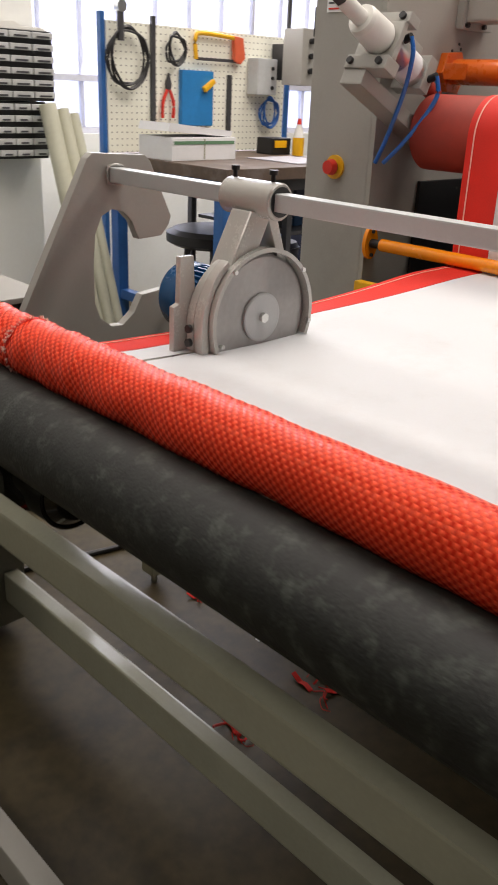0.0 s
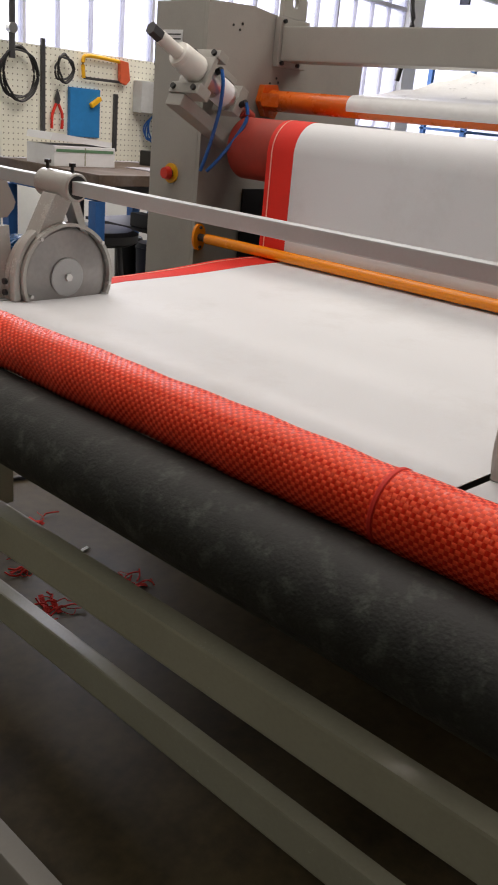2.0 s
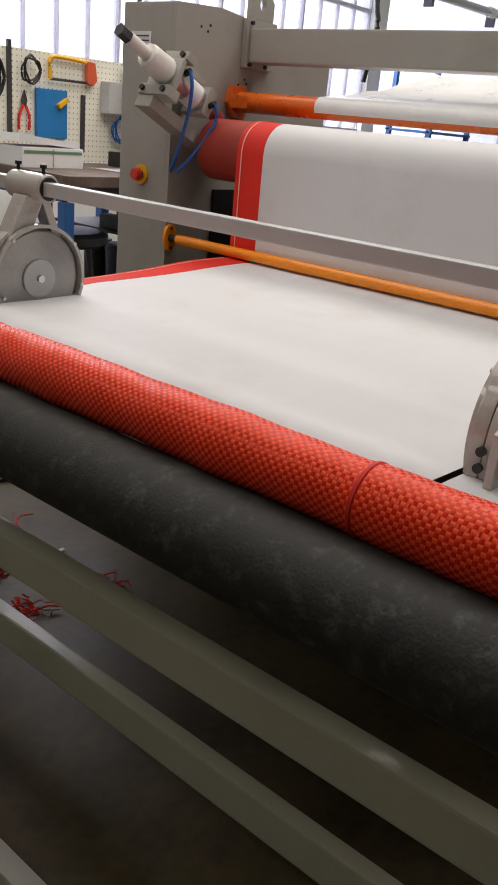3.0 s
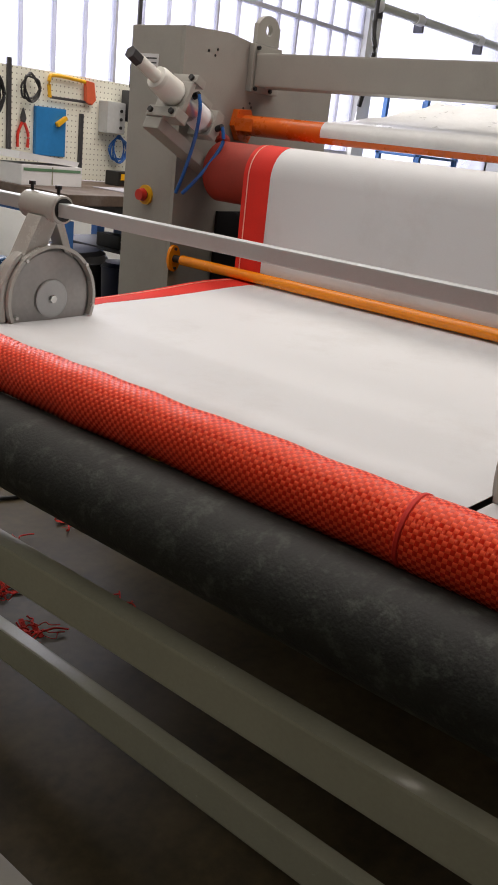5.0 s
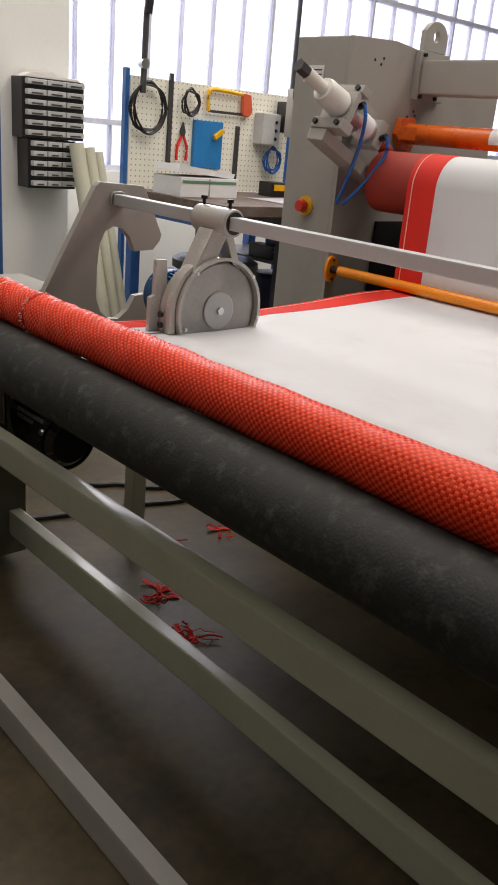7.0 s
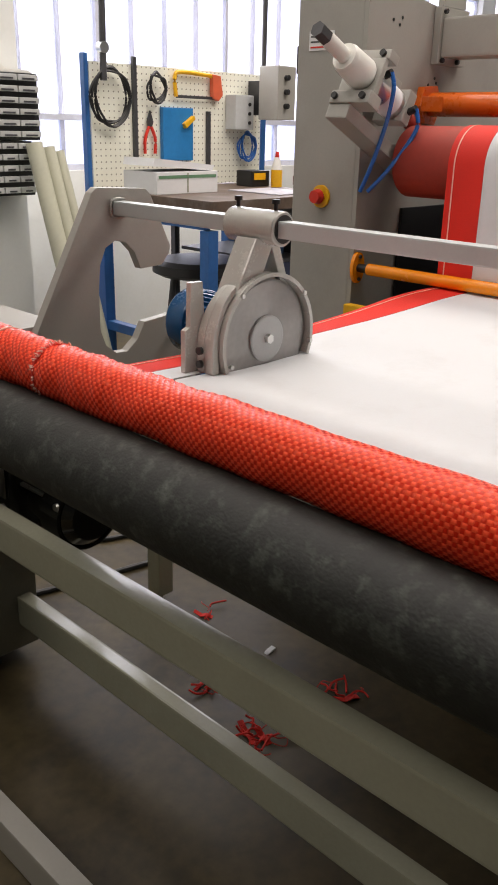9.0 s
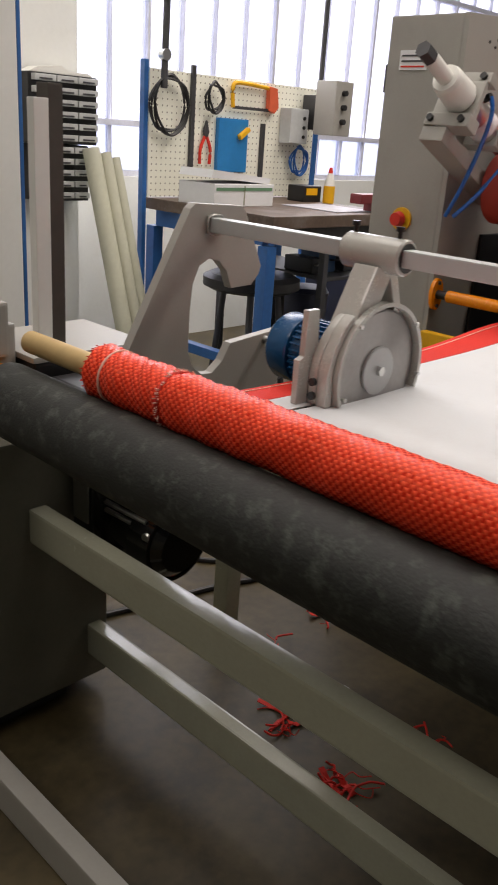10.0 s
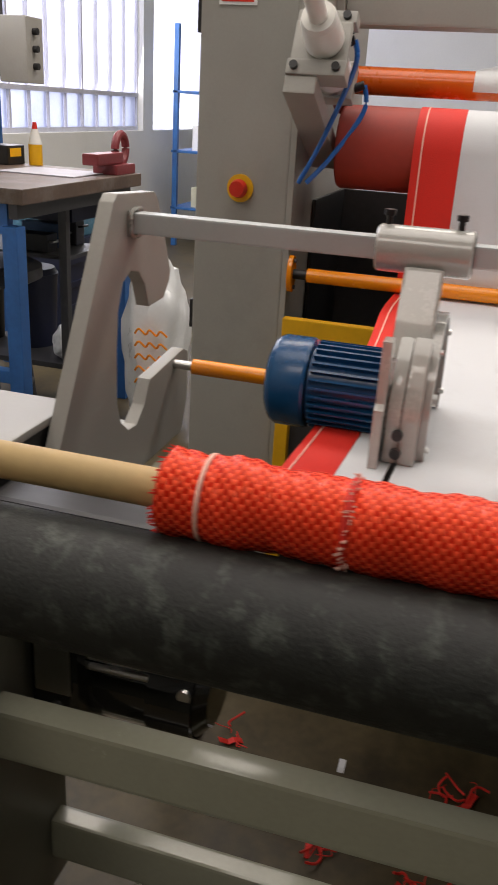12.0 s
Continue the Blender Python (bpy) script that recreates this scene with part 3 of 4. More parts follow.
def cutter(name_y, s):
    """A round-blade cutter. s = 1: motor towards +y. Local origin at the blade's centre."""
    c = thing("rotary_cutter", "grey cast round-blade cutter with a blue motor, clamped on the bar", "cutter", (1.381, name_y, 0.778), group="cutters on the bar")
    def b(x0, x1, y0, y1, z0, z1, bev=0.003):
        ya, yb = sorted((y0 * s, y1 * s))
        return box((x0, ya, z0), (x1, yb, z1), bev)
    def arc_plate(r, z_cut, y0, y1, bev=0.003):
        a0 = math.asin(z_cut / r)
        pts = [(r * math.cos(a0 + (math.pi - 2 * a0) * k / 40), r * math.sin(a0 + (math.pi - 2 * a0) * k / 40)) for k in range(41)]
        ya, yb = sorted((y0 * s, y1 * s))
        return prism(pts, "y", ya, yb, bev)
    zc = -0.046
    # guard: back plate, rim and the thicker housing behind it
    part("guard_plate", arc_plate(0.112, zc, 0.012, 0.02), CAST, c)
    a0 = math.asin(zc / 0.12)
    y0, y1 = sorted((-0.012 * s, 0.02 * s))
    part("guard_rim", ring_sector(0.1135, 0.121, a0, math.pi - a0, y0, y1), CAST, c)
    part("housing", arc_plate(0.119, zc, 0.0202, 0.038, 0.007), CAST, c)
    part("housing_nose", prism([(-0.136, -0.046), (-0.119, -0.046)] + [(0.1225 * math.cos(radians(d)), 0.1225 * math.sin(radians(d))) for d in range(184, 125, -6)] + [(0.136 * math.cos(radians(d)), 0.136 * math.sin(radians(d)) * (0.96 if d < 150 else 0.92)) for d in range(126, 181, 6)], "y", *sorted((-0.002 * s, 0.02 * s)), 0.003), CAST, c)
    part("housing_shoulder", prism([(-0.136, -0.046), (0.02, -0.046), (0.02, 0.1)] + [(0.136 * math.cos(radians(d)), 0.136 * math.sin(radians(d)) * 0.88) for d in range(108, 181, 6)], "y", *sorted((0.0205 * s, 0.0395 * s)), 0.006), CAST, c)
    part("mounting_plate", prism([(-0.162, -0.046), (0.06, -0.046), (0.06, 0.05), (-0.116, 0.05), (-0.12, 0.112), (-0.148, 0.112), (-0.15, 0.035), (-0.162, 0.03)], "y", *sorted((0.0405 * s, 0.0525 * s)), 0.002), CAST, c)
    for z in (-0.028, -0.004):
        part("bolt", tube((-0.1415, 0.022 * s, z), (-0.148, 0.022 * s, z), 0.007, seg=12), BLACK, c)
    # arm up to the clamp
    part("neck", prism([(-0.085, 0.075), (-0.02, 0.10), (0.016, 0.175), (-0.03, 0.182), (-0.062, 0.12)], "y", *sorted((0.0 * s, 0.05 * s)), 0.004), CAST, c)
    part("rib", prism([(0.01, 0.178), (0.03, 0.182), (0.072, 0.07), (0.052, 0.07)], "y", *sorted((0.005 * s, 0.045 * s)), 0.003), CAST, c)
    # clamp sleeve round the bar
    cl = lathe([(-0.032, 0.0225), (-0.032, 0.028), (-0.029, 0.0305), (0.089, 0.0305), (0.092, 0.028), (0.092, 0.0225)], 40)
    for v in cl.verts:
        v.co.y *= s
        v.co.z += 0.198
        v.co.x += 0.004
    part("clamp", cl, CAST, c)
    # black end discs paint in the shade inside the closed sleeve's ends
    for ya, yb in ((-0.0327, -0.0322), (0.0922, 0.0927)):
        part("hollow_shade", tube((0.004, ya * s, 0.198), (0.004, yb * s, 0.198), 0.0245, seg=32), BLACK, c, "black disc painting in the shaded hollow round the bar")
    for y in (-0.012, 0.08):
        part("clamp_screw", tube((0.004, y * s, 0.225), (0.004, y * s, 0.24), 0.004, seg=10), BLACK, c)
        part("clamp_knob", tube((0.004, y * s, 0.2395), (0.004, y * s, 0.247), 0.0075, seg=12), BLACK, c)
    for x, z in ((-0.075, 0.088), (0.09, 0.075), (0.113, -0.02), (-0.1, -0.035)):
        part("guard_screw", tube((x, -0.016 * s, z), (x, -0.008 * s, z), 0.004, seg=10), STEEL, c)
    # motor
    m = part("motor", motor_body(s), BLUE, c, "dark blue finned electric motor")
    part("motor_cover", motor_cover(s), BLUE, m)
    fin = part("fin", box((0.052, min(0.057 * s, 0.156 * s), -0.0016), (0.0625, max(0.057 * s, 0.156 * s), 0.0016)), BLUE, m, smooth=False)
    for k in range(1, 32):
        ob = new("fin", fin.data)
        ob.parent = m
        ob.rotation_euler = (0, 6.28318 * k / 32, 0)
    # blade with its flange and nut
    blade = new("blade", None)
    blade.parent = c
    tagged(blade, "round steel blade with a pale flange")
    disc = lathe([(-0.001, 0.0), (-0.001, 0.104), (0.0, 0.108), (0.001, 0.104), (0.001, 0.0)][1:4], 72)
    part("disc", disc, BLADE, blade)
    part("flange", lathe([(-0.006 * s, 0.040), (-0.005 * s, 0.043), (-0.001 * s, 0.043)] if s > 0 else [(0.001, 0.043), (0.005, 0.043), (0.006, 0.040)], 40), FLANGE, blade)
    part("nut", tube((0, -0.013 * s, 0), (0, -0.006 * s, 0), 0.009, seg=6), STEEL, blade)
    return c, blade


def motor_body(s):
    bm = bmesh.new()
    y0, y1 = 0.053, 0.160
    add_tube(bm, (0, y0 * s, 0), (0, y1 * s, 0), 0.054, seg=48)
    return bm


def motor_cover(s):
    bm = lathe([(0.162, 0.05), (0.162, 0.063), (0.166, 0.0645), (0.206, 0.0645), (0.214, 0.060), (0.220, 0.05), (0.221, 0.03)], 48)
    for v in bm.verts:
        v.co.y *= s
    return bm


cutter_a, blade_a = cutter(1.338, 1)
cutter_b, blade_b = cutter(0.195, -1)


# ---------- rear stand ----------
def rear_stand():
    st = thing("machine_column", "tall grey sheet-steel machine column with a side plate", "machine column")
    part("column", box((2.163, 1.752, 0.0), (2.46, 1.971, 1.464), 0.005), GREY, st)
    part("side_plate", prism([(2.163, 0.0), (2.96, 0.0), (2.96, 1.41), (2.36, 1.474), (2.163, 1.464)], "y", 1.738, 1.7519, 0.001), GREY, st)
    # black sheet stands in for the shade on the lower side plate
    part("side_plate_shade", box((2.37, 1.728, 0.45), (2.9, 1.7375, 0.93), 0.002), BLACK, st, "black panel painting in the shade on the side plate")
    part("back_box", box((2.461, 1.7525, 0.0), (2.96, 1.96, 1.40), 0.005), GREY, st)
    for x, z in ((2.27, 1.41), (2.31, 1.418), (2.30, 1.40), (2.46, 1.262), (2.50, 1.268), (2.49, 1.28)):
        part("screw_hole", tube((x, 1.7365, z), (x, 1.739, z), 0.004, seg=10), BLACK, st)
    for z in (1.28, 0.62):
        part("hinge", box((2.17, 1.9712, z), (2.19, 1.981, z + 0.07), 0.002), BLACK, st)
    plate = part("rating_plate", box((2.1605, 1.845, 1.335), (2.1628, 1.93, 1.382)), PAPER, st, "white rating plate with dark rules", smooth=False)
    for i in range(3):
        part("rule", box((2.1595, 1.852, 1.341 + i * 0.013), (2.1604, 1.924, 1.345 + i * 0.013)), DARK_STEEL if i else REDPL, plate, smooth=False)
    return st


rear_stand()

stop = thing("emergency_stop", "red mushroom stop button on a yellow disc", "button", (2.1625, 1.862, 0.962))
part("disc", tube((0, 0, 0), (-0.006, 0, 0), 0.031, seg=32), YELLOW, stop)
part("collar", tube((-0.006, 0, 0), (-0.016, 0, 0), 0.014, seg=24), BLACK, stop)
part("mushroom", tube((-0.016, 0, 0), (-0.034, 0, 0), 0.021, 0.017, seg=28), REDPL, stop)

beam = thing("cross_beam", "heavy grey box beam across the machine", "beam", (2.473, 0, 0))
part("beam_box", box((0, -2.2, 1.332), (0.10, 1.715, 1.433), 0.006), GREY, beam)
part("end_plate", box((-0.012, 1.716, 1.315), (0.135, 1.7375, 1.46), 0.003), GREY, beam)
outer = [(0.0, 1.461), (0.0, 1.52)] + [(0.0575 + 0.0575 * math.cos(a), 1.50 + 0.05 * math.sin(a)) for a in [math.pi - 0.4 - k * (math.pi - 0.8) / 10 for k in range(11)]] + [(0.115, 1.52), (0.115, 1.461)]
hole = [(0.0575 + 0.016 * math.sin(a), 1.507 - 0.018 * math.cos(a)) for a in [6.28318 * k / 20 for k in range(21)]]
part("lifting_lug", prism(outer + [(0.0575, 1.461)] + hole + [(0.0575, 1.461)], "y", 1.718, 1.736), GREY, beam, "lug with a round hole", smooth=False)
for x, z in ((0.005, 1.325), (0.085, 1.325), (0.005, 1.448)):
    part("bolt", tube((x, 1.7155, z), (x, 1.706, z), 0.0065, seg=6), BLACK, beam)

# unwinding bar with a roll of film, and the red drum below it
spindle = thing("unwind_spindle", "orange enamelled spindle with a flange on the side plate", "spindle", (2.456, 0, 1.21))
part("spindle_bar", tube((0, -2.0, 0), (0, 1.715, 0), 0.032, seg=32), ORANGE_DEEP, spindle)
part("flange", prism([(-0.045, 0.045), (0.02, 0.05), (0.05, 0.0), (0.02, -0.055), (-0.03, -0.05), (-0.06, -0.005)], "y", 1.715, 1.7375, 0.003), ORANGE_DEEP, spindle)
part("gusset", prism([(-0.032, 1.715), (-0.055, 1.715), (-0.033, 1.66)], "z", -0.02, 0.02, 0.002), ORANGE_DEEP, spindle)
film = thing("film_web", "glossy white plastic film running over the orange spindle", "film")


def film_sheet():
    prof = [(2.456 + 0.0335 * math.cos(radians(a)), 1.21 + 0.0335 * math.sin(radians(a))) for a in range(205, 80, -9)]
    prof += [(2.456 + 0.38 * t, 1.2435 + 0.1 * t - 0.012 * math.sin(math.pi * t)) for t in (0.1, 0.2, 0.3, 0.4, 0.5, 0.6, 0.7, 0.8, 0.9, 1.0)]
    bm = bmesh.new()
    rows = []
    for i, (x, z) in enumerate(prof):
        t = max(0, (x - 2.456) / 0.38)
        row = []
        for k in range(91):
            y = -1.9 + (3.29 - 0.16 * t) * k / 90
            near = max(0.0, 1 - (1.39 - y) / 0.5)
            ripple = 0.009 * t * near * math.sin(46 * y + 26 * t) + 0.003 * t * math.sin(9 * y + 3 * t)
            row.append(bm.verts.new((x, y, z + ripple)))
        rows.append(row)
    for i in range(len(rows) - 1):
        for k in range(90):
            bm.faces.new((rows[i][k], rows[i][k + 1], rows[i + 1][k + 1], rows[i + 1][k]))
    return bm


part("film_sheet", film_sheet(), PLASTIC_BAG, film)

press = thing("press_drum", "dull red rubber drum that carries the fabric", "roller", (2.29, 0, 1.062))
part("drum_sleeve", lathe([(-2.0, 0.03), (-2.0, 0.088), (-1.995, 0.0915), (1.655, 0.0915), (1.66, 0.088), (1.66, 0.03)], 56), RED_RUBBER, press)
part("journal", tube((0, 1.66, 0), (0, 1.737, 0), 0.025), STEEL, press)

guide = thing("guide_rod", "thin orange enamelled guide rod", "rod", (2.177, 0, 0.778))
rod_body = part("rod_body", tube((0, -2.0, 0), (0, 1.692, 0), 0.0165, seg=24), ORANGE, guide)
part("pin", tube((0, 1.692, 0), (0, 1.7255, 0), 0.012, seg=16), BLACK, guide)
part("flange", prism([(0.027 * math.cos(6.28318 * k / 24), 0.043 * math.sin(6.28318 * k / 24)) for k in range(24)], "y", 1.726, 1.7375, 0.002), ORANGE, guide)
for z in (-0.031, 0.031):
    part("flange_screw", tube((0, 1.7205, z), (0, 1.7258, z), 0.005, seg=8), DARK_STEEL, guide)


# ---------- pneumatic cylinder on its bracket ----------
def cylinder():
    c = thing("pneumatic_cylinder", "pneumatic cylinder on a grey bracket with blue air hoses", "cylinder", (1.885, 1.672, 1.352))
    d = Vector((0.903, 0, -0.43)).normalized()
    n = Vector((-d.z, 0, d.x))
    def ax(t, h=0.0, y=0.0):
        return d * t + n * h + Vector((0, y, 0))
    def slab(name, t0, t1, h0, h1, y0, y1):
        pts = [ax(t0, h0), ax(t1, h0), ax(t1, h1), ax(t0, h1)]
        part(name, prism([(p.x, p.z) for p in pts], "y", y0, y1, 0.004), GREY, c)
    part("lock_nut", tube(ax(0), ax(0.036), 0.019, seg=6), DARK_STEEL, c)
    part("stop_sleeve", tube(ax(0.036), ax(0.12), 0.0185, seg=24), WHITE_PL, c)
    part("nylon_block", lathe_between(ax(0.115), ax(0.205), 0.036, 0.040), WHITE_PL, c, "white nylon block")
    slab("cross_plate", 0.205, 0.222, -0.045, 0.045, -0.05, 0.066)
    slab("lower_block", 0.185, 0.235, -0.078, -0.0455, -0.055, 0.066)
    slab("upper_block", 0.21, 0.25, 0.0455, 0.07, -0.055, 0.066)
    slab("lower_bar", 0.19, 0.56, -0.115, -0.0785, 0.0, 0.066)
    slab("upper_bar", 0.2505, 0.36, 0.0455, 0.065, 0.0, 0.066)
    part("barrel", tube(ax(0.2225), ax(0.35), 0.038, seg=36), STEEL, c)
    part("label_sleeve", tube(ax(0.285), ax(0.335), 0.0384, seg=36), PAPER, c, "white maker's label round the barrel")
    slab("end_cap", 0.35, 0.385, -0.042, 0.042, -0.042, 0.05)
    part("piston_rod", tube(ax(0.385), ax(0.45), 0.012, seg=16), STEEL, c)
    part("clevis", tube(ax(0.42), ax(0.47), 0.02, seg=16), RED_RUBBER, c)
    for t, h, y in ((0.185, -0.062, 0.05), (0.185, -0.062, -0.035), (0.21, 0.058, -0.035), (0.21, 0.058, 0.045)):
        part("bolt", tube(ax(t, h, y), ax(t - 0.008, h, y), 0.0085, seg=12), BLACK, c)
    for t, h in ((0.245, 0.02), (0.372, -0.008)):
        p0 = ax(t, h, -0.03 if t < 0.3 else -0.041)
        p1 = p0 + Vector((0, -0.022, 0.008))
        part("elbow", tube(p0, p1, 0.0095, seg=12), BLACK, c)
        e = Vector((0.275 + (t - 0.245) * 0.1, 0.055 - (t - 0.245) * 0.12, -0.368))
        sag = Vector((0.006, -0.02, 0.0)) if t < 0.3 else Vector((0.012, -0.03, 0.0))
        part("air_hose", wire([p1, p1 + Vector((0.004, -0.006, -0.04)), p1 * 0.6 + e * 0.4 + sag, p1 * 0.25 + e * 0.75 + sag * 0.6, e], 0.0056), BLUE_BRIGHT, c, "blue air hose")
    return c


def lathe_between(a, b, r0, r1):
    bm = bmesh.new()
    add_tube(bm, a, a + (b - a) * 0.12, r0 * 0.9, r0, seg=40)
    add_tube(bm, a + (b - a) * 0.12, a + (b - a) * 0.9, r0, r1, seg=40)
    add_tube(bm, a + (b - a) * 0.9, b, r1, r1 * 0.9, seg=40)
    return bm


cylinder()

# ---------- guard and dark mechanism below the web ----------
guard = thing("safety_guard", "yellow tubular guard frame with a dark mesh panel", "guard", (2.14, 0, 0))
part("top_tube", box((-0.014, 0.4, 0.64), (0.014, 1.733, 0.682), 0.003), YELLOW, guard)
part("upright", box((-0.014, 1.70, 0.0), (0.014, 1.733, 0.6395), 0.003), YELLOW, guard)
part("upright", box((-0.012, 0.4, 0.0), (0.012, 0.43, 0.6395), 0.003), YELLOW, guard)
part("mesh_panel", box((0.013, 0.43, 0.02), (0.016, 1.70, 0.6395)), DARK_STEEL, guard, smooth=False)
rear = thing("rear_panel", "dark steel panel behind the rollers", "panel", (2.75, 0, 0))
part("panel_sheet", box((0, -2.0, 0.0), (0.01, 1.735, 0.93), 0.002), DARK_STEEL, rear)

GLOSS_BLACK = mat("glossy_black_enamel", (0.01, 0.011, 0.013), 0.16, vary=0.2, scale=20, bump=0.03, coat=0.8)
gear = thing("drive_motor", "black drive motor and gearbox under the winding drum", "motor", (1.12, 1.65, 0.43))
part("body", tube((0, -0.10, 0), (0, 0.04, 0), 0.068, seg=32), GLOSS_BLACK, gear)
part("end_bell", tube((0, -0.115, 0), (0, -0.10, 0), 0.05, 0.066, seg=32), GLOSS_BLACK, gear)
part("gearbox", box((-0.09, 0.041, -0.09), (0.12, 0.1115, 0.17), 0.018), GLOSS_BLACK, gear)
# bright steel plate and bars are added to make the black enamel's glints
part("glint_plate", prism([(-0.0945, 0.01), (-0.0905, 0.01), (-0.0905, 0.1), (-0.0945, 0.1)], "y", 0.052, 0.1, 0.001), STEEL, gear, "bright steel plate added for a glint on the gearbox")
for z in (0.052, 0.036):
    part("glint_bar", tube((-0.056, -0.075, z), (-0.06, 0.045, z), 0.005, seg=10), STEEL, gear, "bright steel bar added for a glint on the motor")
for y, z in ((0.075, -0.02), (-0.09, 0.03)):
    part("bolt", tube((-0.098 if y > 0 else -0.07, y, z), (-0.05, y, z), 0.009, seg=12), STEEL, gear)
# added block that blackens the gap between core and drum
part("gap_block", box((-0.12, -0.09, 0.1705), (0.0, 0.135, 0.285), 0.008), BLACK, gear, "black block added to fill the gap under the core")
part("shroud", tube((0, -0.10, 0), (0, -0.04, 0), 0.0745, seg=40), GLOSS_BLACK, gear)
part("terminal_box", box((-0.04, -0.035, 0.069), (0.04, 0.0, 0.1), 0.006), GLOSS_BLACK, gear)
for pts in ([(1.13, 2.02, 0.008), (1.25, 1.983, 0.008), (1.4, 1.945, 0.008), (1.6, 1.9, 0.008), (1.73, 1.86, 0.008), (2.05, 1.83, 0.008)], [(1.38, 2.3, 0.008), (1.53, 2.12, 0.008), (1.61, 2.078, 0.008), (1.68, 2.006, 0.008), (1.8, 1.96, 0.008), (2.1, 1.99, 0.008)]):
    cb = thing("power_cable", "black power cable lying on the floor", "cable")
    part("sheath", wire(pts, 0.0075), BLACK, cb)


# ---------- red scraps on the floor ----------
def scrap(x, y, n, spread, seed):
    rnd = random.Random(seed)
    s = thing("fabric_scrap", "crumpled red fabric threads on the floor", "scrap", (x, y, 0.0), group="scraps on the floor")
    for i in range(n):
        a = rnd.uniform(0, 6.28)
        d = rnd.uniform(0, spread)
        pts = [(d * math.cos(a), d * math.sin(a), 0.003 + rnd.uniform(0, 0.008))]
        for k in range(3):
            a += rnd.uniform(-1.5, 1.5)
            r = rnd.uniform(0.008, 0.026)
            pts.append((pts[-1][0] + r * math.cos(a), pts[-1][1] + r * math.sin(a), 0.003 + rnd.uniform(0, 0.014)))
        part("thread", wire(pts, rnd.choice((0.0009, 0.0013, 0.0024)), 5), CLOTH_RED, s)
    for i in range(max(1, n // 6)):
        a, d = rnd.uniform(0, 6.28), rnd.uniform(0, spread)
        w, ln = rnd.uniform(0.004, 0.008), rnd.uniform(0.02, 0.045)
        bm = prism([(-ln, 0.0), (-ln * 0.3, 0.006), (ln * 0.2, 0.002), (ln, 0.012), (ln, 0.0135), (ln * 0.2, 0.0035), (-ln * 0.3, 0.0075), (-ln, 0.0015)], "y", -w, w)
        bm.transform(Matrix.Rotation(rnd.uniform(0, 3.14), 4, "Z"))
        part("ribbon", bm, CLOTH_RED, s, at=(d * math.cos(a), d * math.sin(a), 0.0005))
    return s


for i, (x, y, n, spread) in enumerate(((1.277, 1.225, 15, 0.03), (1.325, 1.42, 14, 0.03), (1.34, 1.45, 4, 0.02), (1.49, 1.17, 6, 0.05), (1.505, 1.62, 4, 0.03), (1.46, 1.21, 4, 0.03), (1.7, 1.616, 6, 0.02))):
    scrap(x, y, n, spread, i)
lint = thing("paper_scrap", "small crumpled white scrap on the floor", "scrap", (1.497, 1.402, 0.0))
part("flake", prism([(-0.014, 0.0), (0.004, 0.0015), (0.016, 0.006), (0.012, 0.0085), (-0.006, 0.005)], "y", -0.006, 0.007, 0.001), PAPER, lint)


# ---------- workbench ----------
def workbench():
    w = thing("workbench", "blue steel workbench with a stained wooden top", "workbench")
    part("top", box((2.44, 2.60, 0.835), (3.28, 3.36, 0.88), 0.004), WOOD, w)
    part("apron", box((2.46, 2.63, 0.79), (3.25, 2.66, 0.834), 0.002), DARK_STEEL, w)
    part("apron", box((2.46, 2.665, 0.77), (2.49, 3.29, 0.834), 0.002), BLUE_FRAME, w)
    for x in (2.45, 3.2):
        for y in (2.63, 3.29):
            part("leg", box((x, y, 0.0), (x + 0.05, y + 0.05, 0.769), 0.003), BLUE_FRAME, w)
    part("shelf", box((2.885, 2.7, 0.2), (3.19, 3.28, 0.22), 0.003), DARK_STEEL, w, "dark lower shelf")
    part("shelf", box((2.885, 2.7, 0.6), (3.19, 3.28, 0.615), 0.003), DARK_STEEL, w, "dark upper shelf")
    for y in (2.69, 3.29):
        part("shelf_post", box((2.855, y, 0.0), (2.884, y + 0.03, 0.79), 0.003), DARK_STEEL, w)
    part("drawer_box", box((2.9, 2.69, 0.73), (3.18, 3.1, 0.8345), 0.004), NAVY, w, "dark blue drawer under the top")
    part("stretcher", box((2.455, 2.6805, 0.28), (2.495, 3.2895, 0.32), 0.003), BLUE_FRAME, w)
    return w


workbench()
peg = thing("pegboard", "cream perforated tool board on blue posts", "tool board")
part("board", box((2.42, 3.30, 0.885), (3.42, 3.318, 1.37)), PEG, peg, smooth=False)
part("post", box((2.395, 3.30, 0.0), (2.415, 3.33, 1.40), 0.003), BLUE_FRAME, peg)
part("post", box((3.43, 3.30, 0.0), (3.46, 3.34, 1.36), 0.003), BLUE_FRAME, peg)
part("dark_bar", box((2.63, 3.285, 1.0), (2.65, 3.2995, 1.40), 0.002), DARK_STEEL, peg)
part("dark_bar", box((3.055, 3.285, 0.93), (3.075, 3.2995, 1.2), 0.002), DARK_STEEL, peg)

holder = thing("tool_holder", "bright blue plastic panel with a yellow clip", "holder", (2.87, 3.285, 1.105))
part("panel", box((-0.088, -0.008, -0.115), (0.088, 0.014, 0.105), 0.003), mat("light_blue_plastic", (0.012, 0.2, 0.5), 0.45), holder)
part("clip", prism([(0.02, 0.04), (0.075, 0.075), (0.085, 0.06), (0.03, 0.02)], "y", -0.03, -0.0085, 0.004), YELLOW, holder)

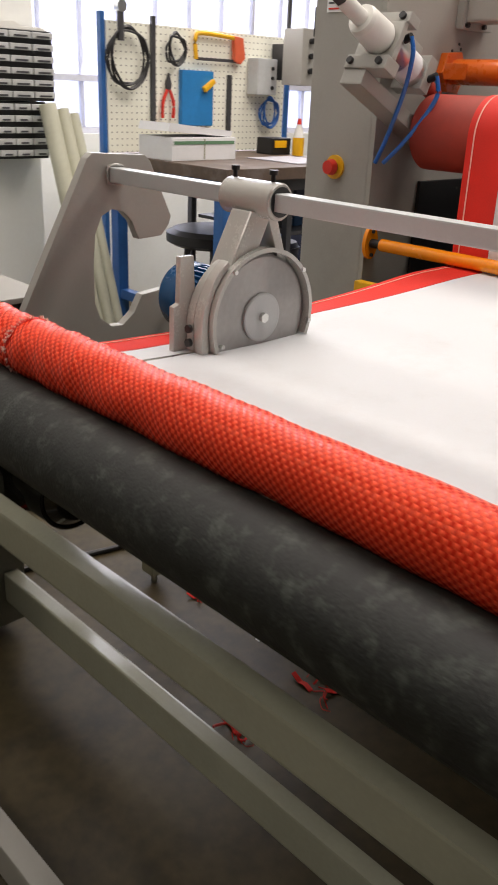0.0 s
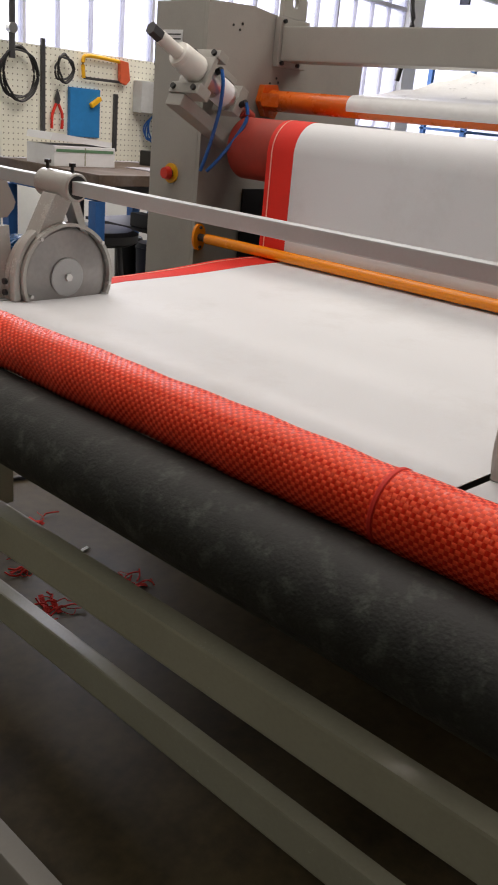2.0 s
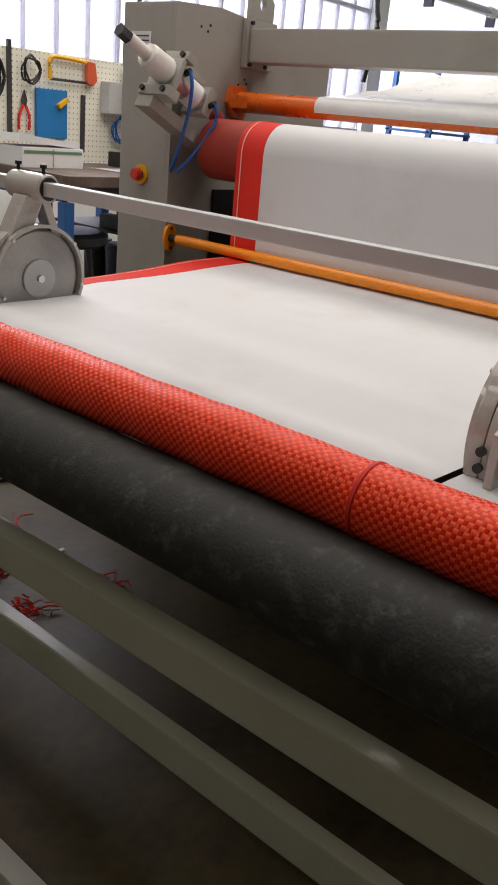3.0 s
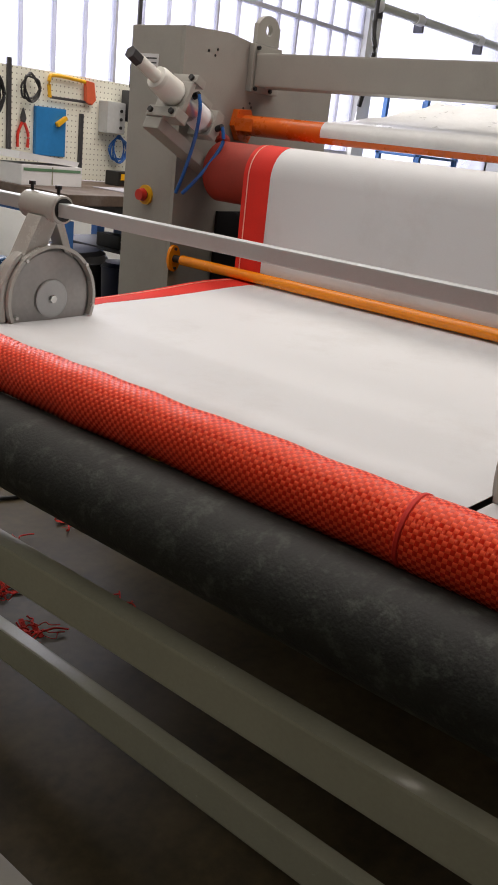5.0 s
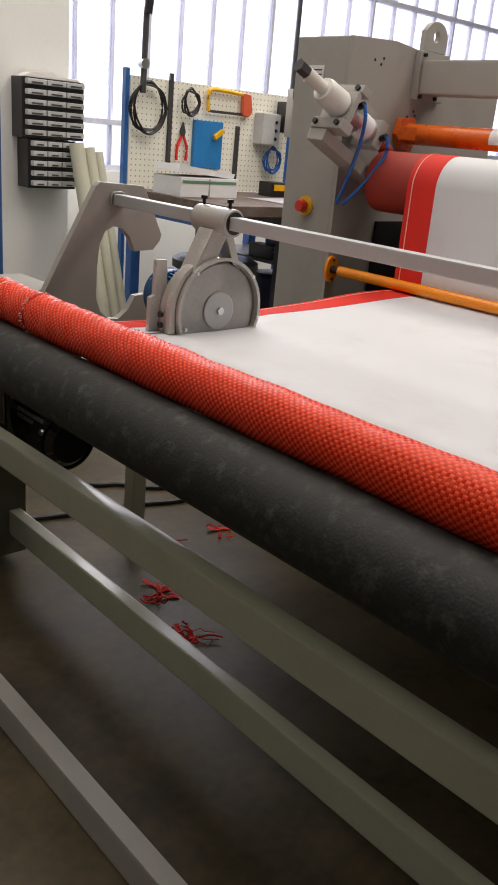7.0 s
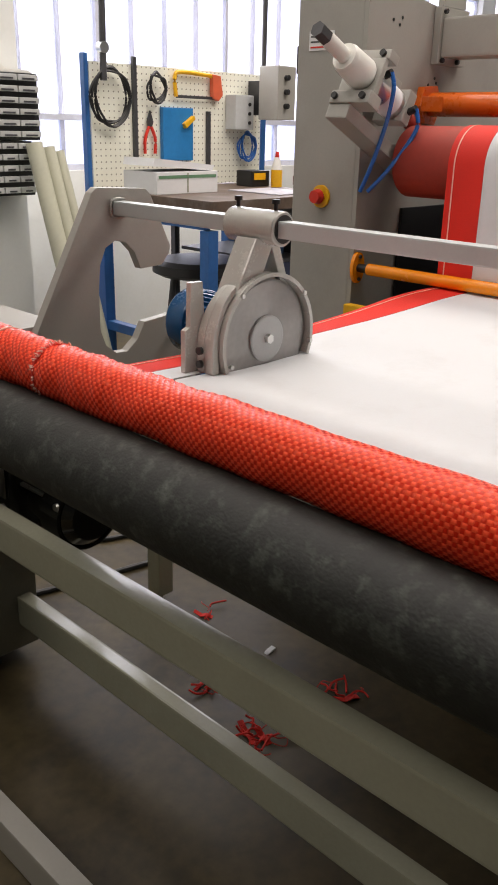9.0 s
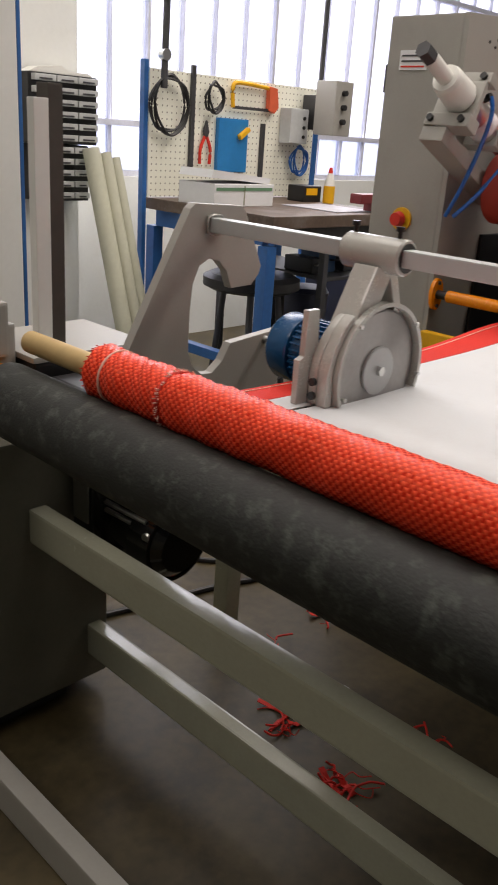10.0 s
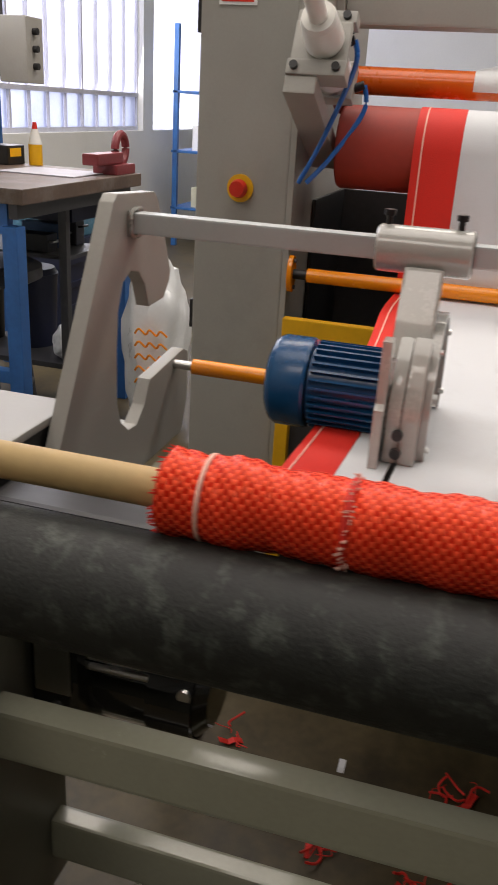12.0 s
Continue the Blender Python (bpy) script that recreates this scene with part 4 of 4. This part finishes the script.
saw = thing("hacksaw", "yellow hacksaw with an orange-red grip hung on the board", "hacksaw", (2.98, 3.28, 1.30))
part("frame", wire([(-0.12, 0, -0.045), (-0.125, 0, 0.035), (-0.09, 0, 0.055), (0.06, 0, 0.05), (0.10, 0, 0.045)], 0.009), YELLOW, saw)
part("saw_blade", box((-0.12, -0.002, -0.05), (0.11, 0.002, -0.038)), DARK_STEEL, saw)
part("grip", prism([(0.09, 0.055), (0.14, 0.05), (0.155, -0.03), (0.13, -0.055), (0.095, -0.045)], "y", -0.012, 0.012, 0.004), mat("orange_red_grip", (0.7, 0.12, 0.05), 0.5), saw)

plier = thing("pliers", "pliers with red grips hung on the board", "pliers", (2.715, 3.285, 1.11))
part("jaw", prism([(-0.015, 0.04), (0.0, 0.085), (0.015, 0.04), (0.008, 0.02), (-0.008, 0.02)], "y", -0.006, 0.006, 0.002), DARK_STEEL, plier)
part("grip", wire([(-0.006, 0, 0.02), (-0.028, 0, -0.03), (-0.03, 0, -0.09)], 0.007), REDPL, plier)
part("grip", wire([(0.006, 0, 0.02), (0.028, 0, -0.03), (0.026, 0, -0.09)], 0.007), REDPL, plier)


def coil(x, z, r, turns, wires_r, material, label):
    c = thing("cable_coil", label, "cable", (x, 3.27, z), group="coils on the board")
    for i in range(turns):
        ph = i * 1.3
        part("loop", wire([((r + 0.01 * math.sin(ph + k)) * math.cos(k * 0.785), 0.006 * i - 0.012, (r * 1.15 + 0.012 * math.cos(ph + 2 * k)) * math.sin(k * 0.785)) for k in range(8)], wires_r, 6, True), material, c)
    return c


coil(2.50, 1.24, 0.09, 4, 0.005, BLACK, "coiled black cable hung on the board")
coil(2.74, 1.285, 0.045, 3, 0.005, BLACK, "small coil of black cable on the board")
coil(3.30, 1.05, 0.05, 4, 0.004, BLUE_BRIGHT, "tangle of thin blue air hose")

socket = thing("socket_box", "pale grey socket box with dark outlets", "socket box", (3.24, 3.27, 1.20))
part("case", box((-0.06, -0.04, -0.075), (0.06, 0.029, 0.075), 0.005), mat("pale_grey_plastic", (0.5, 0.52, 0.52), 0.5), socket)
for i in range(3):
    part("outlet", tube((0.03, -0.0405, -0.045 + 0.04 * i), (0.03, -0.046, -0.045 + 0.04 * i), 0.008, seg=12), BLACK, socket)
panel = thing("control_box", "grey control box with knobs above the bench", "control box", (3.34, 3.13, 1.29))
part("case", box((-0.05, -0.06, -0.12), (0.07, 0.06, 0.11), 0.005), GREY, panel)
for i in range(3):
    part("knob", tube((0.0, -0.061, -0.06 + 0.06 * i), (0.0, -0.08, -0.06 + 0.06 * i), 0.012, seg=14), BLACK, panel)
part("bracket", box((-0.01, 0.061, -0.1), (0.01, 0.169, 0.05), 0.002), DARK_STEEL, panel)
part("rod", tube((0.0, 0.08, 0.11), (0.0, 0.08, 1.2), 0.012, seg=12), DARK_STEEL, panel)

lampobj = thing("bench_lamp", "slim grey lamp arm above the tool board", "lamp", (2.46, 3.26, 1.40))
part("pole", tube((0, 0, -0.1), (0.005, 0, 0.22), 0.014, seg=14), DARK_STEEL, lampobj)
part("joint", tube((0, -0.015, 0.02), (0, 0.015, 0.02), 0.022, seg=16), STEEL, lampobj)
part("head", tube((0.005, -0.01, 0.22), (0.012, -0.01, 0.28), 0.02, seg=16), BLACK, lampobj)

tray = thing("component_box", "white cardboard box of parts with papers on top", "box", (2.62, 3.04, 0.88))
part("carton", box((-0.16, -0.10, 0.0), (0.17, 0.11, 0.085), 0.003), PAPER, tray)
part("divider", box((0.0, -0.102, 0.005), (0.006, -0.1005, 0.08)), GREY_DULL, tray, smooth=False)
part("green_print", box((-0.15, -0.102, 0.06), (0.16, -0.1005, 0.072)), mat("green_print", (0.12, 0.25, 0.14), 0.6), tray, smooth=False)
part("paper_sheet", prism([(-0.17, 0.0), (0.15, -0.02), (0.16, 0.0), (-0.16, 0.03)], "y", -0.09, 0.1), PAPER, tray, at=(0, 0, 0.107))
sheets = thing("paper_sheets", "loose grey sheets of paper on the bench", "paper", (3.0, 2.85, 0.881))
part("sheet", box((-0.12, -0.18, 0), (0.14, 0.12, 0.003)), mat("greyish_paper", (0.42, 0.41, 0.45), 0.6), sheets, smooth=False)
gauge = thing("battery_pack", "black and yellow battery pack on the bench", "battery pack", (3.2, 3.13, 0.88))
part("case", box((-0.06, -0.05, 0), (0.06, 0.05, 0.07), 0.006), BLACK, gauge)
part("band", box((-0.045, -0.053, 0.03), (0.03, -0.0505, 0.06)), YELLOW, gauge, smooth=False)

vise = thing("bench_vise", "dark red cast bench vise", "vise", (3.17, 2.66, 0.88))
part("base", box((-0.07, -0.045, 0), (0.09, 0.05, 0.035), 0.006), VISE_RED, vise)
part("jaw_bar", box((-0.19, -0.03, 0.036), (0.02, 0.03, 0.075), 0.006), VISE_RED, vise)
part("ring", wire([(0.055 + 0.045 * math.cos(k * 0.785), 0, 0.085 + 0.05 * math.sin(k * 0.785)) for k in range(8)], 0.015, 10, True), VISE_RED, vise)

stool = thing("stool", "black round stool with dark steel legs by the bench", "stool", (2.655, 2.9, 0))
bm = bmesh.new()
add_tube(bm, (0, 0, 0.555), (0, 0, 0.57), 0.17, 0.2, seg=40)
add_tube(bm, (0, 0, 0.57), (0, 0, 0.605), 0.2, seg=40)
add_tube(bm, (0, 0, 0.605), (0, 0, 0.62), 0.2, 0.17, seg=40)
part("seat", bm, BLACK, stool)
for k in range(4):
    a = radians(45 + 90 * k)
    part("leg", tube((0.11 * math.cos(a), 0.11 * math.sin(a), 0.556), (0.17 * math.cos(a), 0.17 * math.sin(a), 0), 0.013, seg=12), DARK_STEEL, stool)
part("foot_ring", wire([(0.15 * math.cos(k * 0.785), 0.15 * math.sin(k * 0.785), 0.2) for k in range(8)], 0.007, 8, True), DARK_STEEL, stool)

for i, (x, y, r, h, m_, lab) in enumerate(((3.1, 2.98, 0.1, 0.3, NAVY, "navy blue drum"), (3.1, 3.19, 0.075, 0.3, BLACK, "black bin"))):
    bn = thing("storage_bin", lab + " standing under the workbench", "bin", (x, y, 0.2205))
    part("shell", tube((0, 0, 0), (0, 0, h * 0.9), r * 0.9, r, seg=40), m_, bn)
    part("rim", tube((0, 0, h * 0.9 + 0.0005), (0, 0, h * 0.93), r * 1.04, seg=40), m_, bn)
    part("lid", tube((0, 0, h * 0.9305), (0, 0, h), r, r * 0.9, seg=40), m_, bn)
crate = thing("blue_crate", "dark blue plastic crate behind the bench", "crate", (3.75, 3.2, 0))
part("shell", box((0, 0, 0), (0.5, 0.35, 0.5), 0.01), NAVY, crate)
for k in range(4):
    part("rib", box((0.02, -0.012, 0.06 + 0.11 * k), (0.48, -0.0005, 0.09 + 0.11 * k), 0.003), NAVY, crate)

STORE_BLUE = mat("faded_blue_plastic", (0.02, 0.07, 0.16), 0.5, vary=0.2)
rnd = random.Random(21)
for i in range(3):
    h = rnd.uniform(0.05, 0.13)
    w = rnd.uniform(0.04, 0.09)
    x = 2.94 + i * 0.1
    st = thing("stored_tool", "dark tool case stored on the bench shelf", "tool case", (x, 2.76 + rnd.uniform(0, 0.05), 0.6155), group="cases on the shelf")
    part("case", box((-w / 2, 0, 0), (w / 2, 0.16, h), 0.006), (BLACK, STORE_BLUE, DARK_STEEL)[i % 3], st)
    part("grip", wire([(-w / 3, -0.004, h * 0.6), (-w / 3, -0.02, h * 0.62), (w / 3, -0.02, h * 0.62), (w / 3, -0.004, h * 0.6)], 0.004, 6), BLACK if i % 3 else STEEL, st)
teal = thing("storage_tub", "worn teal plastic tub on the dark blue crate", "tub", (3.76, 3.22, 0.5))
part("shell", box((0, 0, 0.0005), (0.46, 0.31, 0.27), 0.012), mat("worn_teal_plastic", (0.05, 0.16, 0.24), 0.5, vary=0.3, scale=20, grime_shade=(0.3, 0.36, 0.4), grime_shade_amount=0.7), teal)
part("rim", box((-0.008, -0.008, 0.2705), (0.468, 0.318, 0.29), 0.004), STORE_BLUE, teal)
glue = thing("glue_bottle", "clear bottle with yellow glue and an orange cap on the bench", "bottle", (3.255, 3.03, 0.88))
part("body", tube((0, 0, 0), (0, 0, 0.075), 0.026, seg=20), YELLOW, glue, "yellow lower half")
part("shoulder", tube((0, 0, 0.0755), (0, 0, 0.13), 0.026, 0.012, seg=20), WHITE_PL, glue, "milky upper half")
part("cap", tube((0, 0, 0.1305), (0, 0, 0.155), 0.011, 0.007, seg=14), REDPL, glue)

# ---------- left background ----------
rack = thing("drawer_rack", "dark wall rack of small grey drawers", "drawer rack", (2.09, 3.42, 0))
DRAWER = mat("pale_grey_drawer_plastic", (0.5, 0.51, 0.5), 0.45, vary=0.15)
for name, x0, x1, z0, rows, pitch in (("upper_case", -0.15, 0.15, 1.07, 6, 0.041), ("lower_case", -0.125, 0.11, 0.86, 5, 0.0415)):
    case = part(name, box((x0, -0.02, z0), (x1, 0.078, z0 + rows * pitch - 0.001), 0.003), BLACK, rack)
    wide = (x1 - x0 - 0.02) / 3
    for r in range(rows):
        for k in range(3):
            xa = x0 + 0.01 + k * wide
            part("drawer", box((xa + 0.003, -0.05, z0 + r * pitch + 0.012), (xa + wide - 0.003, -0.0205, z0 + r * pitch + 0.034), 0.003), DRAWER, case)
            part("label_slot", box((xa + 0.02, -0.0525, z0 + r * pitch + 0.016), (xa + wide - 0.02, -0.0505, z0 + r * pitch + 0.022)), DARK_STEEL, case, smooth=False)
part("clutter", prism([(-0.14, 0), (-0.1, 0.02), (0.0, 0.03), (0.03, 0.012), (0.12, 0.012), (0.14, 0)], "y", -0.01, 0.06, 0.002), WHITE_PL, rack, at=(0, 0, 1.3155))
for i, (x, w) in enumerate(((2.165, 0.034), (2.227, 0.028), (2.277, 0.022))):
    t = thing("leaning_tube", "cream plastic tube leaning on the wall", "tube", group="leaning tubes")
    part("tube_body", tube((x + 0.06, 3.06, 0.0), (x, 3.33, 1.06 - 0.015 * i), w, seg=18), CREAM, t)
channel = thing("steel_channel", "tall grey steel channel standing on the machine end", "channel", (1.052, 1.862, 0.7475))
part("web_face", box((-0.03, -0.01, 0), (0.0, 0.012, 0.44), 0.002), WHITE, channel, "pale painted face")
part("side_face", box((0.0005, -0.008, 0), (0.03, 0.03, 0.465), 0.002), mat("dark_brown_steel", (0.06, 0.05, 0.042), 0.6, vary=0.25), channel)
cabinet = thing("wall_cabinet", "tall white steel cabinet with a blue edge", "cabinet", (0.9, 2.75, 0))
part("body", box((-0.9, 0, 0), (0.62, 0.6, 2.2), 0.006), WHITE, cabinet)
part("blue_edge", box((0.6205, 0.0, 0.1), (0.632, 0.02, 2.15), 0.002), BLUE_FRAME, cabinet)
side_box = thing("terminal_box", "small grey box on the machine end", "box", (0.86, 1.95, 0.7425))
part("case", box((-0.06, -0.1, 0), (0.10, 0.2, 0.10), 0.006), GREY, side_box)

# ---------- right background ----------
rack2 = thing("blue_rack", "blue steel rack with boxes beside the window wall", "rack", (6.95, 3.5, 0))
for x in (0, 0.7):
    for y in (0, 0.4):
        part("upright", box((x, y, 0), (x + 0.04, y + 0.04, 1.7), 0.003), BLUE_FRAME, rack2)
for z in (0.3, 0.75, 1.2):
    part("shelf", box((0.0, -0.01, z), (0.74, 0.45, z + 0.02), 0.003), BLUE_FRAME, rack2)
for i in range(6):
    b = thing("stored_carton", "pale carton on the blue rack", "carton", (7.01 + (i % 3) * 0.22, 3.54, (0.32, 0.77)[i // 3]), group="cartons on the rack")
    part("carton", box((0, 0, 0.0005), (0.17, 0.25, 0.16 + 0.03 * (i % 2)), 0.004), PAPER if i % 2 else CREAM, b)
sack = thing("plastic_sack", "crumpled white plastic sack beside the bench", "sack", (1.75, 2.75, 0))
def crumple(sx, sy, sz, seed):
    bm = bmesh.new()
    bmesh.ops.create_icosphere(bm, subdivisions=4, radius=1)
    for v in bm.verts:
        n1 = noise.noise(v.co * 2.2 + Vector((seed, 0, 0))) * 0.16 + noise.noise(v.co * 5 + Vector((0, seed, 0))) * 0.08
        v.co = v.co * (1 + n1)
        v.co = Vector((v.co.x * sx, v.co.y * sy, max(0, (v.co.z + 0.8) * sz)))
    return bm
part("film", crumple(0.13, 0.13, 0.2, 3), PLASTIC_BAG, sack)
sack2 = thing("plastic_sack", "crumpled white plastic sack beside the column", "sack", (3.02, 2.42, 0))
part("film", crumple(0.13, 0.12, 0.36, 8), PLASTIC_BAG, sack2)
for k in range(5):
    part("cord", wire([(-0.15 - 0.012 * (j % 2), -0.1 + 0.02 * j, 0.2 + 0.045 * k + 0.02 * (j % 2)) for j in range(7)], 0.004, 6), ORANGE, sack2, "orange cord")
bag = thing("plastic_bag", "white plastic bag lying under the workbench", "bag", (2.98, 2.76, 0.2205))
part("film", crumple(0.07, 0.055, 0.07, 5), PLASTIC_BAG, bag)
bag2 = thing("plastic_bag", "white plastic bag lying on the floor before the bench", "bag", (2.72, 2.44, 0))
part("film", crumple(0.07, 0.06, 0.055, 11), PLASTIC_BAG, bag2)
drop = thing("hanging_cable", "black cable hanging from the roof behind the machine", "cable")
part("sheath", wire([(4.72, 2.37, 4.01), (4.3, 2.37, 3.0), (4.2, 2.387, 1.9), (4.2, 2.366, 1.66), (4.2, 2.41, 1.4)], 0.013), BLACK, drop)
conduit = thing("wall_conduit", "grey conduit with pale couplings along the window wall", "conduit", (0, 4.155, 2.39))
part("pipe_body", tube((2.3, 0, -0.0915), (9.98, 0, 0.05), 0.04, seg=16), GREY_DULL, conduit)
for x in (6.95, 7.7, 9.0):
    part("coupling", tube((x - 0.06, 0, -0.02 + 0.0185 * (x - 6.2)), (x + 0.06, 0, -0.02 + 0.0185 * (x - 6.2)), 0.05, seg=16), WHITE_PL, conduit, "pale pipe coupling")
    part("bracket", box((x + 0.1, 0.0, -0.09), (x + 0.13, 0.1, 0.03), 0.003), DARK_STEEL, conduit)


# ---------- what moves ----------
def turn_at(t, speed):
    """Degrees turned by time t: the winder runs, slows between 3 and 4 s, and picks up again."""
    total, step = 0.0, 0.05
    for i in range(int(round(t / step))):
        u = (i + 0.5) * step
        slow = max(0.0, min(1.0, (u - 2.8) / 0.5)) * max(0.0, min(1.0, (5.2 - u) / 0.8))
        total += speed * (1 - 0.72 * slow) * step
    return total


def motions():
    times = [i * 0.25 for i in range(49)]
    surface = 0.042  # radius of the wound roll, which sets the surface speed of all
    for ob, x, z, r in ((roll, 0.95, 0.791, surface), (drum, 0.90, 0.698, -0.064), (press, 2.29, 1.062, 0.094), (rod_body, 0, 0, -0.021), (support, 1.56, 0.7185, -0.0145)):
        way = -1 if ob in (press, rod_body, support) else 1
        walk(ob, [(t, pose(x, 0, z, 0, way * turn_at(t, ROLL_SPEED) * surface / r, 0)) for t in times])
    for b in (blade_a, blade_b):
        walk(b, [(t, pose(0, 0, 0, 0, 280 * t, 0)) for t in times])


ROLL_SPEED = 48.0
motions()
